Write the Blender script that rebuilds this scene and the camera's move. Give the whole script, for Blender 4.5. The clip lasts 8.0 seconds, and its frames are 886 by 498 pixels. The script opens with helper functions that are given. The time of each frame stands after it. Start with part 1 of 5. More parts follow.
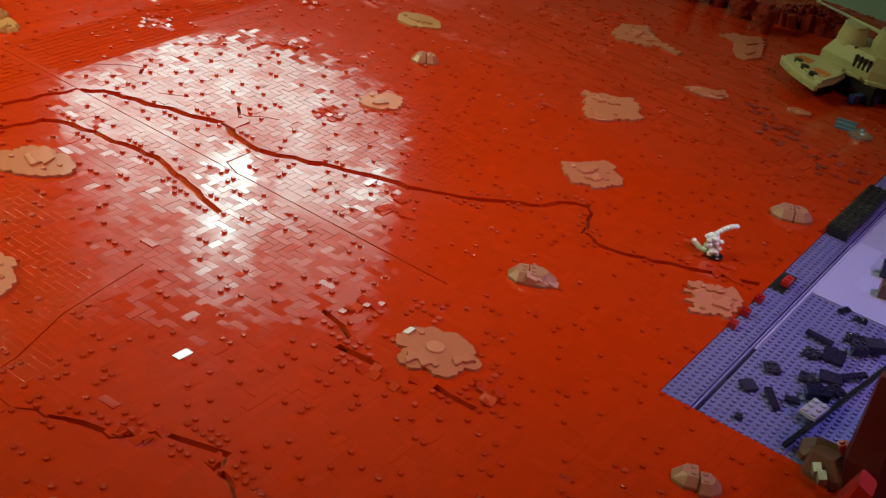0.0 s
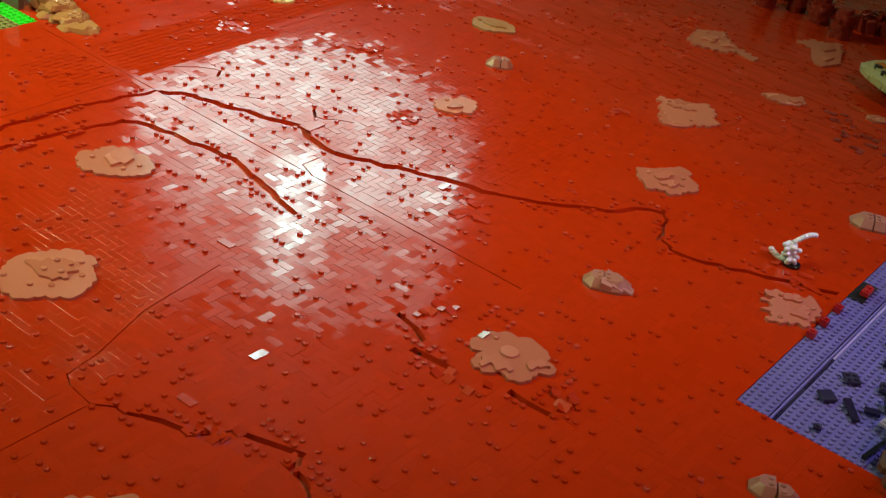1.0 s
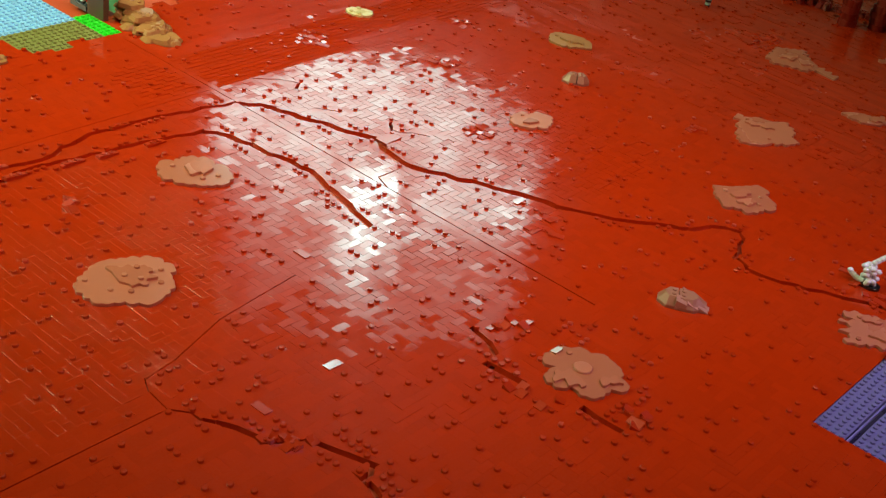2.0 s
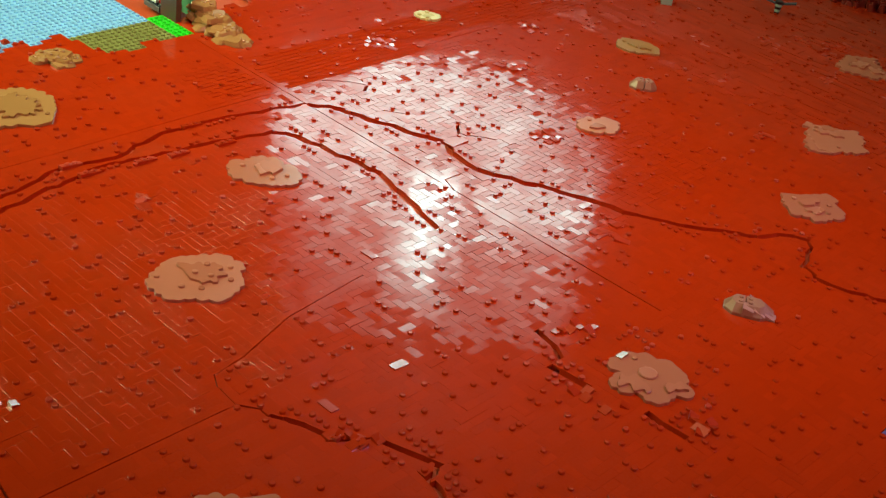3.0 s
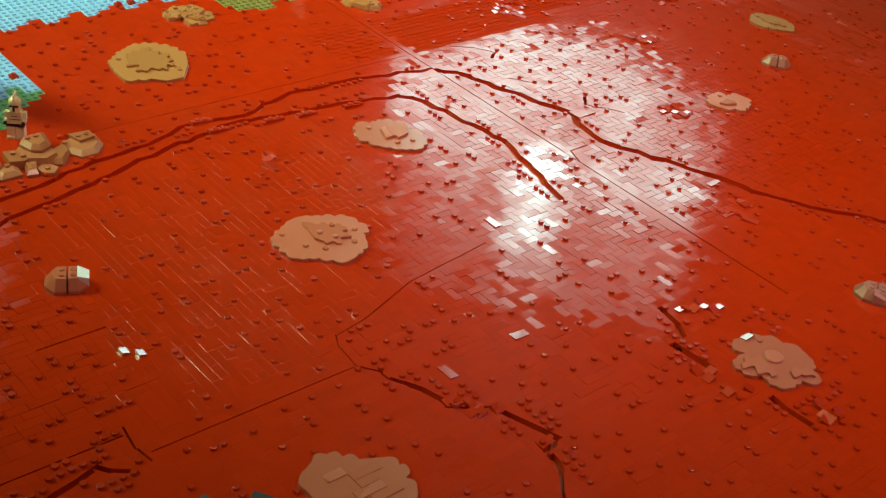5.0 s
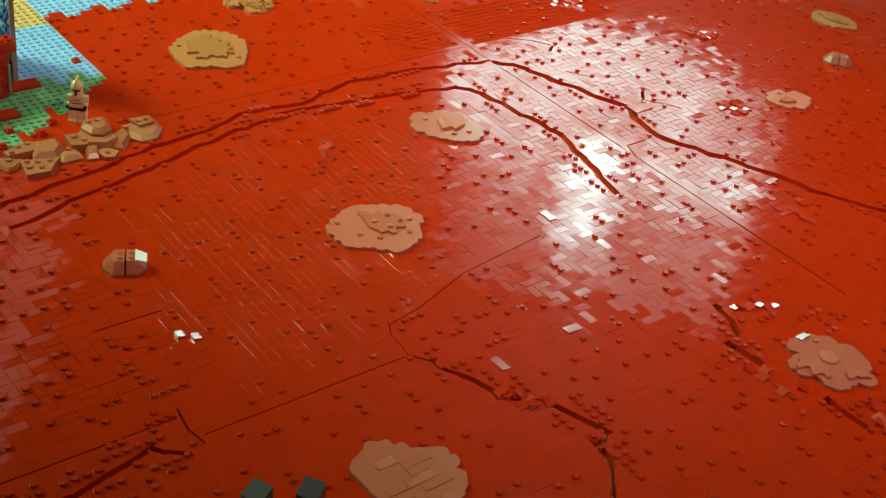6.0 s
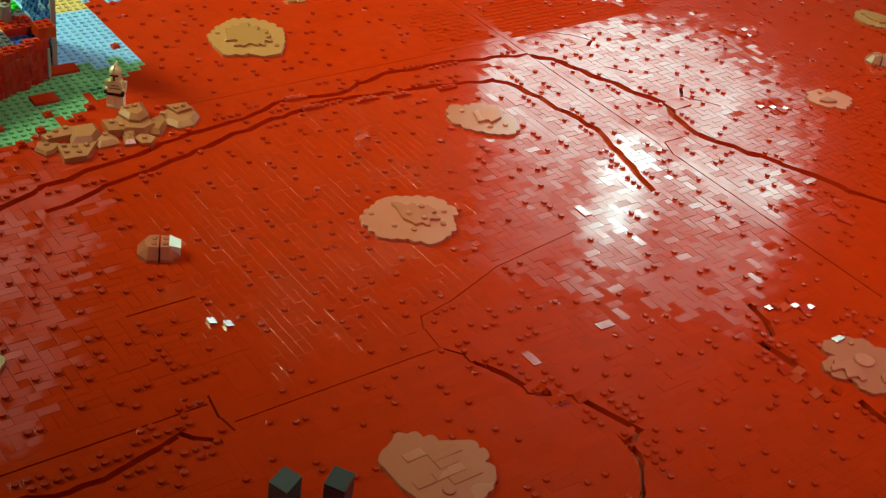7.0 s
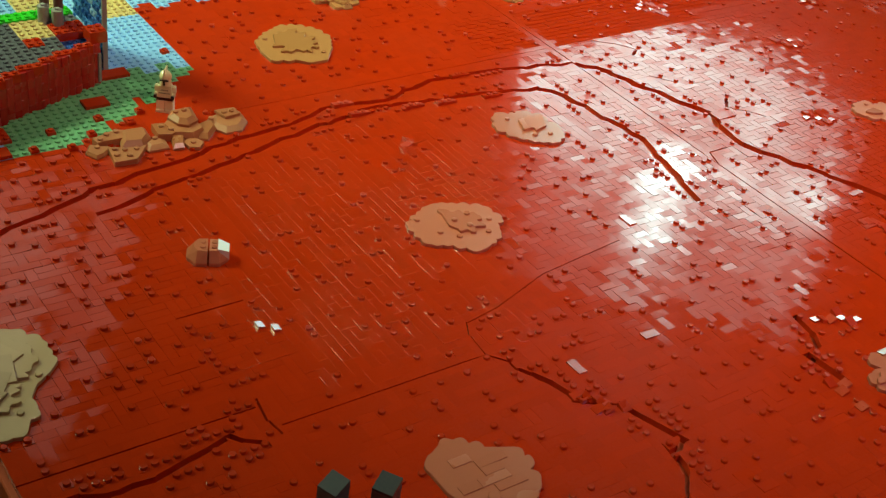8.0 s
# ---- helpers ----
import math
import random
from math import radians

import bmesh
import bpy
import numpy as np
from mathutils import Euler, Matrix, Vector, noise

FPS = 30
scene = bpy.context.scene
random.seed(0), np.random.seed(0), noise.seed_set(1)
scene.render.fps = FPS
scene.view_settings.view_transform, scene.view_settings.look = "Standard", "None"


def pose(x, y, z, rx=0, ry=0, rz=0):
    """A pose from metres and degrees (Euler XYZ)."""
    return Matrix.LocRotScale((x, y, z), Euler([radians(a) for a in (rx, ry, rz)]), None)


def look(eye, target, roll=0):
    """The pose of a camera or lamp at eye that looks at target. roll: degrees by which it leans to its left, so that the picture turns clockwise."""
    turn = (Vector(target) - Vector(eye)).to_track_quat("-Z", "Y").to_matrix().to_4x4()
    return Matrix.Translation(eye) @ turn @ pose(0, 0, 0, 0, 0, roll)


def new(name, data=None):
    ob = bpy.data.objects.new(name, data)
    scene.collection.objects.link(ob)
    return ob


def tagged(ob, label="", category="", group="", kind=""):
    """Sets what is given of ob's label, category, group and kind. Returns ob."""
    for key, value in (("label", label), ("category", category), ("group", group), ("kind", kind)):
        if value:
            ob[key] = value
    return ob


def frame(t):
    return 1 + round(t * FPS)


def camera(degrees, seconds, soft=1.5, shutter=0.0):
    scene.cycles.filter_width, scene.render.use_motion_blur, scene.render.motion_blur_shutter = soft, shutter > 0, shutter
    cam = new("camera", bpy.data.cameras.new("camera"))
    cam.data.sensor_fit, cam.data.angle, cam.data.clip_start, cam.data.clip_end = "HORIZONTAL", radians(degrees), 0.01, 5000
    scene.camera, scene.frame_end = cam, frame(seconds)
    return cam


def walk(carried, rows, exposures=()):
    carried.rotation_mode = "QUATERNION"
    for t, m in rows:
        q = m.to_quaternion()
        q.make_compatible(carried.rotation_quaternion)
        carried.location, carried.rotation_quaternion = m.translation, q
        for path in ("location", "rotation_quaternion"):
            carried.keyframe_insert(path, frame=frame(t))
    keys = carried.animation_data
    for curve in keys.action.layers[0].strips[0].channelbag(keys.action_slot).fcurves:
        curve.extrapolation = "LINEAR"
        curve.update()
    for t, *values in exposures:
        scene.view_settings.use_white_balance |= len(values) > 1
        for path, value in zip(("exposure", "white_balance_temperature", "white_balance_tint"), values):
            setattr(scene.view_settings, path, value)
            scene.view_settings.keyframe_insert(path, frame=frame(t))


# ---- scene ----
cam = camera(38.0, 8.0, soft=1.35)
PATH = [
    (0.0, (0.5980, -0.4791, 0.6251), (0.0055, 0.5665, -0.0929), 11.09),
    (0.5, (0.5934, -0.4827, 0.6234), (-0.0242, 0.5454, -0.0989), 10.59),
    (1.0, (0.5902, -0.4838, 0.6218), (-0.0600, 0.5226, -0.1023), 10.15),
    (1.5, (0.5886, -0.4864, 0.6208), (-0.0950, 0.4988, -0.1018), 9.81),
    (3.0, (0.5863, -0.4982, 0.6205), (-0.1763, 0.4255, -0.1041), 8.79),
    (3.5, (0.5815, -0.5052, 0.6182), (-0.1962, 0.3973, -0.1170), 9.01),
    (4.0, (0.5774, -0.5054, 0.6159), (-0.2143, 0.3711, -0.1357), 8.78),
    (4.5, (0.5734, -0.5039, 0.6140), (-0.2334, 0.3505, -0.1470), 8.70),
    (6.0, (0.5704, -0.5090, 0.6112), (-0.2852, 0.2792, -0.1676), 8.56),
    (6.5, (0.5692, -0.5065, 0.6094), (-0.2927, 0.2655, -0.1788), 8.67),
    (7.0, (0.5681, -0.5080, 0.6087), (-0.3049, 0.2504, -0.1804), 8.94),
    (7.5, (0.5655, -0.5129, 0.6097), (-0.3207, 0.2322, -0.1773), 8.73),
    (8.0, (0.5651, -0.5190, 0.6106), (-0.3321, 0.2118, -0.1774), 8.66),
]
walk(cam, [(t, look(eye, target, roll)) for t, eye, target, roll in PATH], exposures=[(0.0, 0.0), (8.0, 0.0)])

# ---- light ----
world = bpy.data.worlds.new("room_air")
scene.world = world
world.use_nodes = True
world.node_tree.nodes["Background"].inputs["Color"].default_value = (1.0, 0.86, 0.7, 1)
world.node_tree.nodes["Background"].inputs["Strength"].default_value = 0.02
WALL_GLOW = 6.7       # light panel on the far wall
PANEL_GLOW = 0.80     # ceiling light panel


def area_lamp(name, eye, target, size, watts, colour, spread=180):
    lamp = bpy.data.lights.new(name, "AREA")
    lamp.shape, lamp.size, lamp.energy, lamp.color, lamp.spread = "SQUARE", size, watts, colour, radians(spread)
    ob = new(name, lamp)
    ob.matrix_world = look(eye, target)
    return ob


area_lamp("ceiling_lamp_back", (-0.45, 0.95, 2.6), (-0.30, 0.36, 0.0), 0.8, 1.1, (0.92, 1.0, 0.46), 34)
area_lamp("ceiling_lamp_side", (-2.85, -1.55, 2.42), (-0.92, 0.13, 0.0), 1.0, 10.2, (0.76, 1.0, 0.50), 34)
area_lamp("ceiling_lamp_front", (1.85, 0.2, 2.56), (-0.44, 0.54, 0.0), 0.28, 2.4, (1.0, 0.56, 0.45), 34.5)
# added fill that brightens and tints the lavender plates; no such lamp is seen
area_lamp("violet_fill_lamp", (1.1, 1.3, 1.5), (0.38, 0.56, 0.0), 0.25, 0.58, (0.46, 0.44, 1.0), 34)

# ---- materials ----
S = 0.008          # stud pitch
PLATE = 0.0032     # plate height
BRICK = 0.0096     # brick height


def plastic(name, rgb, rough=0.16, spread=0.10, dust=0.06, island=False, clear=0.0, wear=0.1, sheen=0.0):
    """Moulded plastic: even colour with a slight change from piece to piece, faint dust and fine scratches in the gloss."""
    m = bpy.data.materials.new(name)
    m.use_nodes = True
    n, l = m.node_tree.nodes, m.node_tree.links
    p = n["Principled BSDF"]
    p.inputs["IOR"].default_value = 1.53
    co = n.new("ShaderNodeTexCoord")
    geo = n.new("ShaderNodeNewGeometry")
    info = n.new("ShaderNodeObjectInfo")
    hsv = n.new("ShaderNodeHueSaturation")
    hsv.inputs["Color"].default_value = (*rgb, 1)
    rng = n.new("ShaderNodeMapRange")
    rng.inputs["To Min"].default_value, rng.inputs["To Max"].default_value = 1 - spread, 1 + spread
    if island:
        l.new(geo.outputs["Random Per Island"], rng.inputs["Value"])
    else:
        l.new(info.outputs["Random"], rng.inputs["Value"])
    l.new(rng.outputs["Result"], hsv.inputs["Value"])
    big = n.new("ShaderNodeTexNoise")
    big.inputs["Scale"].default_value, big.inputs["Detail"].default_value = 9.0, 5.0
    l.new(geo.outputs["Position"], big.inputs["Vector"])
    fine = n.new("ShaderNodeTexNoise")
    fine.inputs["Scale"].default_value, fine.inputs["Detail"].default_value = 420.0, 4.0
    l.new(geo.outputs["Position"], fine.inputs["Vector"])
    mul = n.new("ShaderNodeMath")
    mul.operation = "MULTIPLY"
    l.new(big.outputs["Fac"], mul.inputs[0])
    l.new(fine.outputs["Fac"], mul.inputs[1])
    lim = n.new("ShaderNodeMapRange")
    lim.inputs["From Min"].default_value, lim.inputs["From Max"].default_value = 0.2, 0.5
    lim.inputs["To Max"].default_value = dust
    l.new(mul.outputs[0], lim.inputs["Value"])
    mix = n.new("ShaderNodeMix")
    mix.data_type = "RGBA"
    l.new(lim.outputs["Result"], mix.inputs["Factor"])
    l.new(hsv.outputs["Color"], mix.inputs["A"])
    mix.inputs["B"].default_value = (0.42, 0.30, 0.18, 1)
    l.new(mix.outputs["Result"], p.inputs["Base Color"])
    rr = n.new("ShaderNodeMapRange")
    rr.inputs["From Min"].default_value, rr.inputs["From Max"].default_value = 0.3, 0.7
    rr.inputs["To Min"].default_value, rr.inputs["To Max"].default_value = rough * 0.75, rough * 1.35
    l.new(big.outputs["Fac"], rr.inputs["Value"])
    gl = n.new("ShaderNodeMapRange")
    gl.inputs["To Min"].default_value, gl.inputs["To Max"].default_value = 0.65, 1.5
    l.new(geo.outputs["Random Per Island"] if island else info.outputs["Random"], gl.inputs["Value"])
    gm = n.new("ShaderNodeMath")
    gm.operation = "MULTIPLY"
    l.new(rr.outputs["Result"], gm.inputs[0])
    l.new(gl.outputs["Result"], gm.inputs[1])
    l.new(gm.outputs[0], p.inputs["Roughness"])
    # wear dulls some pieces more than others
    w1 = n.new("ShaderNodeMath")
    w1.operation = "MULTIPLY"
    w1.inputs[1].default_value = 17.3
    l.new(geo.outputs["Random Per Island"] if island else info.outputs["Random"], w1.inputs[0])
    w2 = n.new("ShaderNodeMath")
    w2.operation = "FRACT"
    l.new(w1.outputs[0], w2.inputs[0])
    w3 = n.new("ShaderNodeMapRange")
    w3.inputs["To Min"].default_value, w3.inputs["To Max"].default_value = 0.5 - wear, 0.5 + wear * 0.6
    l.new(w2.outputs[0], w3.inputs["Value"])
    l.new(w3.outputs["Result"], p.inputs["Specular IOR Level"])
    bump = n.new("ShaderNodeBump")
    bump.inputs["Strength"].default_value, bump.inputs["Distance"].default_value = 0.05, 0.0002
    l.new(fine.outputs["Fac"], bump.inputs["Height"])
    l.new(bump.outputs["Normal"], p.inputs["Normal"])
    if sheen:
        # polished skin over a duller, hazier body
        p.inputs["Coat Weight"].default_value, p.inputs["Coat IOR"].default_value = 1.0, 1.53
        l.new(gm.outputs[0], p.inputs["Coat Roughness"])
        l.new(w3.outputs["Result"], p.inputs["Coat Weight"])
        w3.inputs["To Min"].default_value, w3.inputs["To Max"].default_value = 1.0 - wear * 2, 1.0
        l.remove(p.inputs["Specular IOR Level"].links[0])
        l.remove(p.inputs["Roughness"].links[0])
        p.inputs["Specular IOR Level"].default_value, p.inputs["Roughness"].default_value = sheen, 0.2
        wave = n.new("ShaderNodeTexNoise")
        wave.inputs["Scale"].default_value, wave.inputs["Detail"].default_value = 150.0, 2.0
        l.new(geo.outputs["Position"], wave.inputs["Vector"])
        dent = n.new("ShaderNodeBump")
        dent.inputs["Strength"].default_value, dent.inputs["Distance"].default_value = 1.0, 0.00002
        l.new(wave.outputs["Fac"], dent.inputs["Height"])
        l.new(bump.outputs["Normal"], dent.inputs["Normal"])
        l.new(dent.outputs["Normal"], p.inputs["Coat Normal"])
    if clear:
        p.inputs["Transmission Weight"].default_value = clear
    return m


def painted(name, rgb, rough=0.7, scale=3.0):
    m = bpy.data.materials.new(name)
    m.use_nodes = True
    n, l = m.node_tree.nodes, m.node_tree.links
    p = n["Principled BSDF"]
    p.inputs["Roughness"].default_value = rough
    geo = n.new("ShaderNodeNewGeometry")
    no = n.new("ShaderNodeTexNoise")
    no.inputs["Scale"].default_value, no.inputs["Detail"].default_value = scale, 8.0
    l.new(geo.outputs["Position"], no.inputs["Vector"])
    ramp = n.new("ShaderNodeValToRGB")
    ramp.color_ramp.elements[0].color = (*[c * 0.8 for c in rgb], 1)
    ramp.color_ramp.elements[1].color = (*[min(1, c * 1.15) for c in rgb], 1)
    l.new(no.outputs["Fac"], ramp.inputs["Fac"])
    l.new(ramp.outputs["Color"], p.inputs["Base Color"])
    bump = n.new("ShaderNodeBump")
    bump.inputs["Strength"].default_value, bump.inputs["Distance"].default_value = 0.2, 0.002
    l.new(no.outputs["Fac"], bump.inputs["Height"])
    l.new(bump.outputs["Normal"], p.inputs["Normal"])
    return m


def glowing(name, rgb, strength):
    """A lamp's diffuser, unevenly lit from behind."""
    m = bpy.data.materials.new(name)
    m.use_nodes = True
    n, l = m.node_tree.nodes, m.node_tree.links
    p = n["Principled BSDF"]
    p.inputs["Base Color"].default_value = (0, 0, 0, 1)
    p.inputs["Emission Color"].default_value = (*rgb, 1)
    geo = n.new("ShaderNodeNewGeometry")
    no = n.new("ShaderNodeTexNoise")
    no.inputs["Scale"].default_value, no.inputs["Detail"].default_value = 6.0, 3.0
    l.new(geo.outputs["Position"], no.inputs["Vector"])
    r = n.new("ShaderNodeMapRange")
    r.inputs["From Min"].default_value, r.inputs["From Max"].default_value = 0.35, 0.65
    r.inputs["To Min"].default_value, r.inputs["To Max"].default_value = strength * 0.8, strength * 1.2
    l.new(no.outputs["Fac"], r.inputs["Value"])
    l.new(r.outputs["Result"], p.inputs["Emission Strength"])
    return m


RED_RGB = (0.47, 0.0275, 0.002)
M_TILE = plastic("red_tile", RED_RGB, 0.03, 0.05, 0.03, wear=0.22, sheen=0.018)
M_TILES = plastic("red_tiles", RED_RGB, 0.03, 0.05, 0.03, island=True, wear=0.22, sheen=0.018)
M_RED = plastic("red_plastic", RED_RGB, 0.13, 0.05, 0.03)
M_REDS = plastic("red_studs", RED_RGB, 0.18, 0.08, 0.03, island=True)
M_DARKRED = plastic("dark_red_plastic", (0.27, 0.020, 0.010), 0.3)
M_FAR = plastic("dusty_red_tiles", RED_RGB, 0.15, 0.10, 0.03, island=True)
M_BASE = plastic("red_base", (0.50, 0.062, 0.014), 0.3)
M_SLOPE = plastic("red_slope", RED_RGB, 0.26, 0.06, 0.03)
M_TAN = plastic("nougat_plastic", (0.50, 0.150, 0.09), 0.2, 0.07)
M_SAND = plastic("dark_tan_plastic", (0.42, 0.190, 0.072), 0.2, 0.07)
M_PALE = plastic("pale_tan_plastic", (0.68, 0.55, 0.24), 0.22)
M_BONE = plastic("bone_plastic", (0.50, 0.335, 0.21), 0.06)
M_CYAN = plastic("azure_plastic", (0.26, 0.57, 1.0), 0.3)
M_GREEN = plastic("sand_green_plastic", (0.14, 0.40, 0.22), 0.2)
M_OLIVE = plastic("olive_plastic", (0.26, 0.27, 0.09), 0.25)
M_BRIGHT = plastic("bright_green_plastic", (0.02, 0.62, 0.02), 0.2)
M_BLUE = plastic("blue_plastic", (0.02, 0.10, 0.42), 0.12)
M_GREY = plastic("dark_grey_plastic", (0.085, 0.10, 0.13), 0.25)
M_LGREY = plastic("light_grey_plastic", (0.30, 0.32, 0.32), 0.25)
M_BLACK = plastic("black_plastic", (0.012, 0.012, 0.014), 0.25)
M_WHITE = plastic("white_plastic", (0.80, 0.82, 0.86), 0.3)
M_PURPLE = plastic("lavender_plastic", (0.18, 0.155, 0.44), 0.55)
M_LILAC = plastic("light_lavender_plastic", (0.42, 0.36, 0.70), 0.12)
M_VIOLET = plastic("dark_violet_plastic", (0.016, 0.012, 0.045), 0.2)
M_FORT = plastic("deep_red_plastic", (0.46, 0.012, 0.010), 0.28)
M_GOLD = plastic("gold_cream_plastic", (0.82, 0.74, 0.47), 0.16)
M_PINK = plastic("pale_pink_plastic", (0.60, 0.46, 0.66), 0.3)
M_SHIP = plastic("wine_red_plastic", (0.10, 0.004, 0.005), 0.32)
M_NAVY = plastic("navy_plastic", (0.016, 0.022, 0.13), 0.25)
M_TANK = plastic("dull_cream_plastic", (0.46, 0.41, 0.22), 0.25)
M_GLOSS = plastic("shiny_nougat_plastic", (0.44, 0.168, 0.085), 0.03, 0.0, 0.0)
M_PINKISH = plastic("pinkish_plastic", (0.50, 0.23, 0.19), 0.30)
M_ROCK = plastic("pinkish_tan_plastic", (0.38, 0.145, 0.095), 0.42)
M_CRAG = plastic("dull_nougat_plastic", (0.42, 0.150, 0.065), 0.34)
M_SHINE = plastic("shiny_white_plastic", (0.80, 0.78, 0.74), 0.07)
M_MINT = plastic("pale_mint_plastic", (0.42, 0.66, 0.56), 0.12)
M_BROWN = plastic("brown_plastic", (0.16, 0.060, 0.046), 0.3)
M_ORANGE = plastic("orange_plastic", (0.55, 0.16, 0.02), 0.22)
M_CLEAR = plastic("clear_plastic", (0.8, 0.85, 0.9), 0.05, clear=0.9)
M_WATER = [plastic("water_blue_%s" % k, rgb, 0.12) for k, rgb in (("deep", (0.03, 0.13, 0.48)), ("mid", (0.07, 0.24, 0.66)), ("pale", (0.26, 0.46, 0.80)))]
M_STEEL = plastic("steel_blue_plastic", (0.09, 0.16, 0.24), 0.25)
M_REDLIT = plastic("bright_red_plastic", (0.42, 0.01, 0.012), 0.2)
M_WALL = painted("brown_wall_paint", (0.22, 0.18, 0.14))
M_BACK = painted("grey_panel_paint", (0.46, 0.54, 0.52))
M_CEIL = painted("grey_ceiling_paint", (0.08, 0.07, 0.06))
M_CARPET = painted("dark_carpet", (0.03, 0.03, 0.035), 0.95, 60)
M_FRAME = painted("window_frame_paint", (0.5, 0.5, 0.5), 0.4)
M_PANEL_RIM = glowing("panel_light_rim", (1.0, 0.95, 0.80), PANEL_GLOW * 0.6)
M_PANEL = glowing("panel_light", (1.0, 0.95, 0.80), PANEL_GLOW)


# ---- mesh helpers ----
def mesh_of(name, bm, material):
    me = bpy.data.meshes.new(name)
    bm.normal_update()
    bm.to_mesh(me)
    bm.free()
    me.materials.append(material)
    return me


def part(name, bm, material, parent=None, label=""):
    ob = new(name, mesh_of(name, bm, material))
    if parent:
        ob.parent = parent
    return tagged(ob, label)


def thing(name, label, category, place=(0, 0, 0), turn=0.0, group="", kind=""):
    ob = new(name)
    ob.empty_display_size = 0.01
    ob.matrix_world = pose(*place, 0, 0, turn)
    return tagged(ob, label, category, group, kind)


def raw(name, verts, faces, material):
    me = bpy.data.meshes.new(name)
    me.from_pydata(verts, [], faces)
    me.materials.append(material)
    return me


def box_into(bm, x0, y0, z0, x1, y1, z1, c=0.0003):
    """A box with chamfered upper edges."""
    ring = lambda a, z: [bm.verts.new(v) for v in ((x0 + a, y0 + a, z), (x1 - a, y0 + a, z), (x1 - a, y1 - a, z), (x0 + a, y1 - a, z))]
    lo, mid, top = ring(0, z0), ring(0, z1 - c), ring(c, z1)
    for a, b in ((lo, mid), (mid, top)):
        for i in range(4):
            bm.faces.new((a[i], a[(i + 1) % 4], b[(i + 1) % 4], b[i]))
    bm.faces.new(top)
    bm.faces.new(lo[::-1])


def prism_into(bm, pts, z0, z1, c=0.0003, shrink=None):
    """A convex or mildly dented outline, counter-clockwise, raised from z0 to z1, with a chamfered upper edge."""
    cx, cy = sum(p[0] for p in pts) / len(pts), sum(p[1] for p in pts) / len(pts)
    r = sum(math.hypot(p[0] - cx, p[1] - cy) for p in pts) / len(pts)
    k = 1 - c / max(r, 1e-6) if shrink is None else shrink
    lo = [bm.verts.new((x, y, z0)) for x, y in pts]
    mid = [bm.verts.new((x, y, z1 - (c if shrink is None else 0.6 * (z1 - z0)))) for x, y in pts]
    top = [bm.verts.new((cx + (x - cx) * k, cy + (y - cy) * k, z1)) for x, y in pts]
    n = len(pts)
    for a, b in ((lo, mid), (mid, top)):
        for i in range(n):
            bm.faces.new((a[i], a[(i + 1) % n], b[(i + 1) % n], b[i]))
    bm.faces.new(top)
    bm.faces.new(lo[::-1])


def stud_into(bm, x, y, z, n=12, r=0.00255, h=0.0019):
    rings = []
    for rr, zz in ((r, -0.0002), (r, h - 0.0006), (r - 0.0003, h - 0.0002), (r - 0.0008, h)):
        rings.append([bm.verts.new((x + rr * math.cos(2 * math.pi * i / n), y + rr * math.sin(2 * math.pi * i / n), z + zz)) for i in range(n)])
    for a, b in zip(rings, rings[1:]):
        for i in range(n):
            bm.faces.new((a[i], a[(i + 1) % n], b[(i + 1) % n], b[i]))
    bm.faces.new(rings[-1])


def plate_bm(nx, ny, h=PLATE, studs=True, n=10):
    """A plate or brick nx by ny studs, its corner at the origin, standing on z = 0."""
    bm = bmesh.new()
    g = 0.0001
    box_into(bm, g, g, 0, nx * S - g, ny * S - g, h)
    if studs:
        for i in range(nx):
            for j in range(ny):
                stud_into(bm, (i + 0.5) * S, (j + 0.5) * S, h, n)
    return bm


def round_pts(cx, cy, rx, ry, n=20, a0=0.0):
    return [(cx + rx * math.cos(a0 + 2 * math.pi * i / n), cy + ry * math.sin(a0 + 2 * math.pi * i / n)) for i in range(n)]


# ---- room ----
def wall_box(name, x0, y0, z0, x1, y1, z1, material, turn=0.0, centre=(0, 0)):
    bm = bmesh.new()
    box_into(bm, x0, y0, z0, x1, y1, z1, 0.001)
    ob = part(name, bm, material)
    ob.matrix_world = Matrix.Translation((*centre, 0)) @ pose(0, 0, 0, 0, 0, turn)
    return tagged(ob, kind="structure")


ROOM = (-0.2, 0.45)     # middle of the room
TURN = 41.0             # the room's long axis, against the plates' grid
FLOOR_Z, CEIL_Z, HALF = -0.85, 2.75, 3.6
wall_box("floor_room", -5.0, -5.0, FLOOR_Z - 0.1, 5.0, HALF, FLOOR_Z, M_CARPET, TURN, ROOM)
wall_box("ceiling", -5.0, -5.0, CEIL_Z, 5.0, HALF, CEIL_Z + 0.1, M_CEIL, TURN, ROOM)
wall_box("wall_west", -5.1, -5.0, FLOOR_Z, -5.0, HALF, CEIL_Z, M_WALL, TURN, ROOM)
wall_box("wall_east", 5.0, -5.0, FLOOR_Z, 5.1, HALF, CEIL_Z, M_WALL, TURN, ROOM)
wall_box("wall_south", -5.1, -5.1, FLOOR_Z, 5.1, -5.0, CEIL_Z, M_WALL, TURN, ROOM)
wall_box("wall_north", -5.1, HALF, FLOOR_Z, 5.1, HALF + 0.1, CEIL_Z, M_WALL, TURN, ROOM)
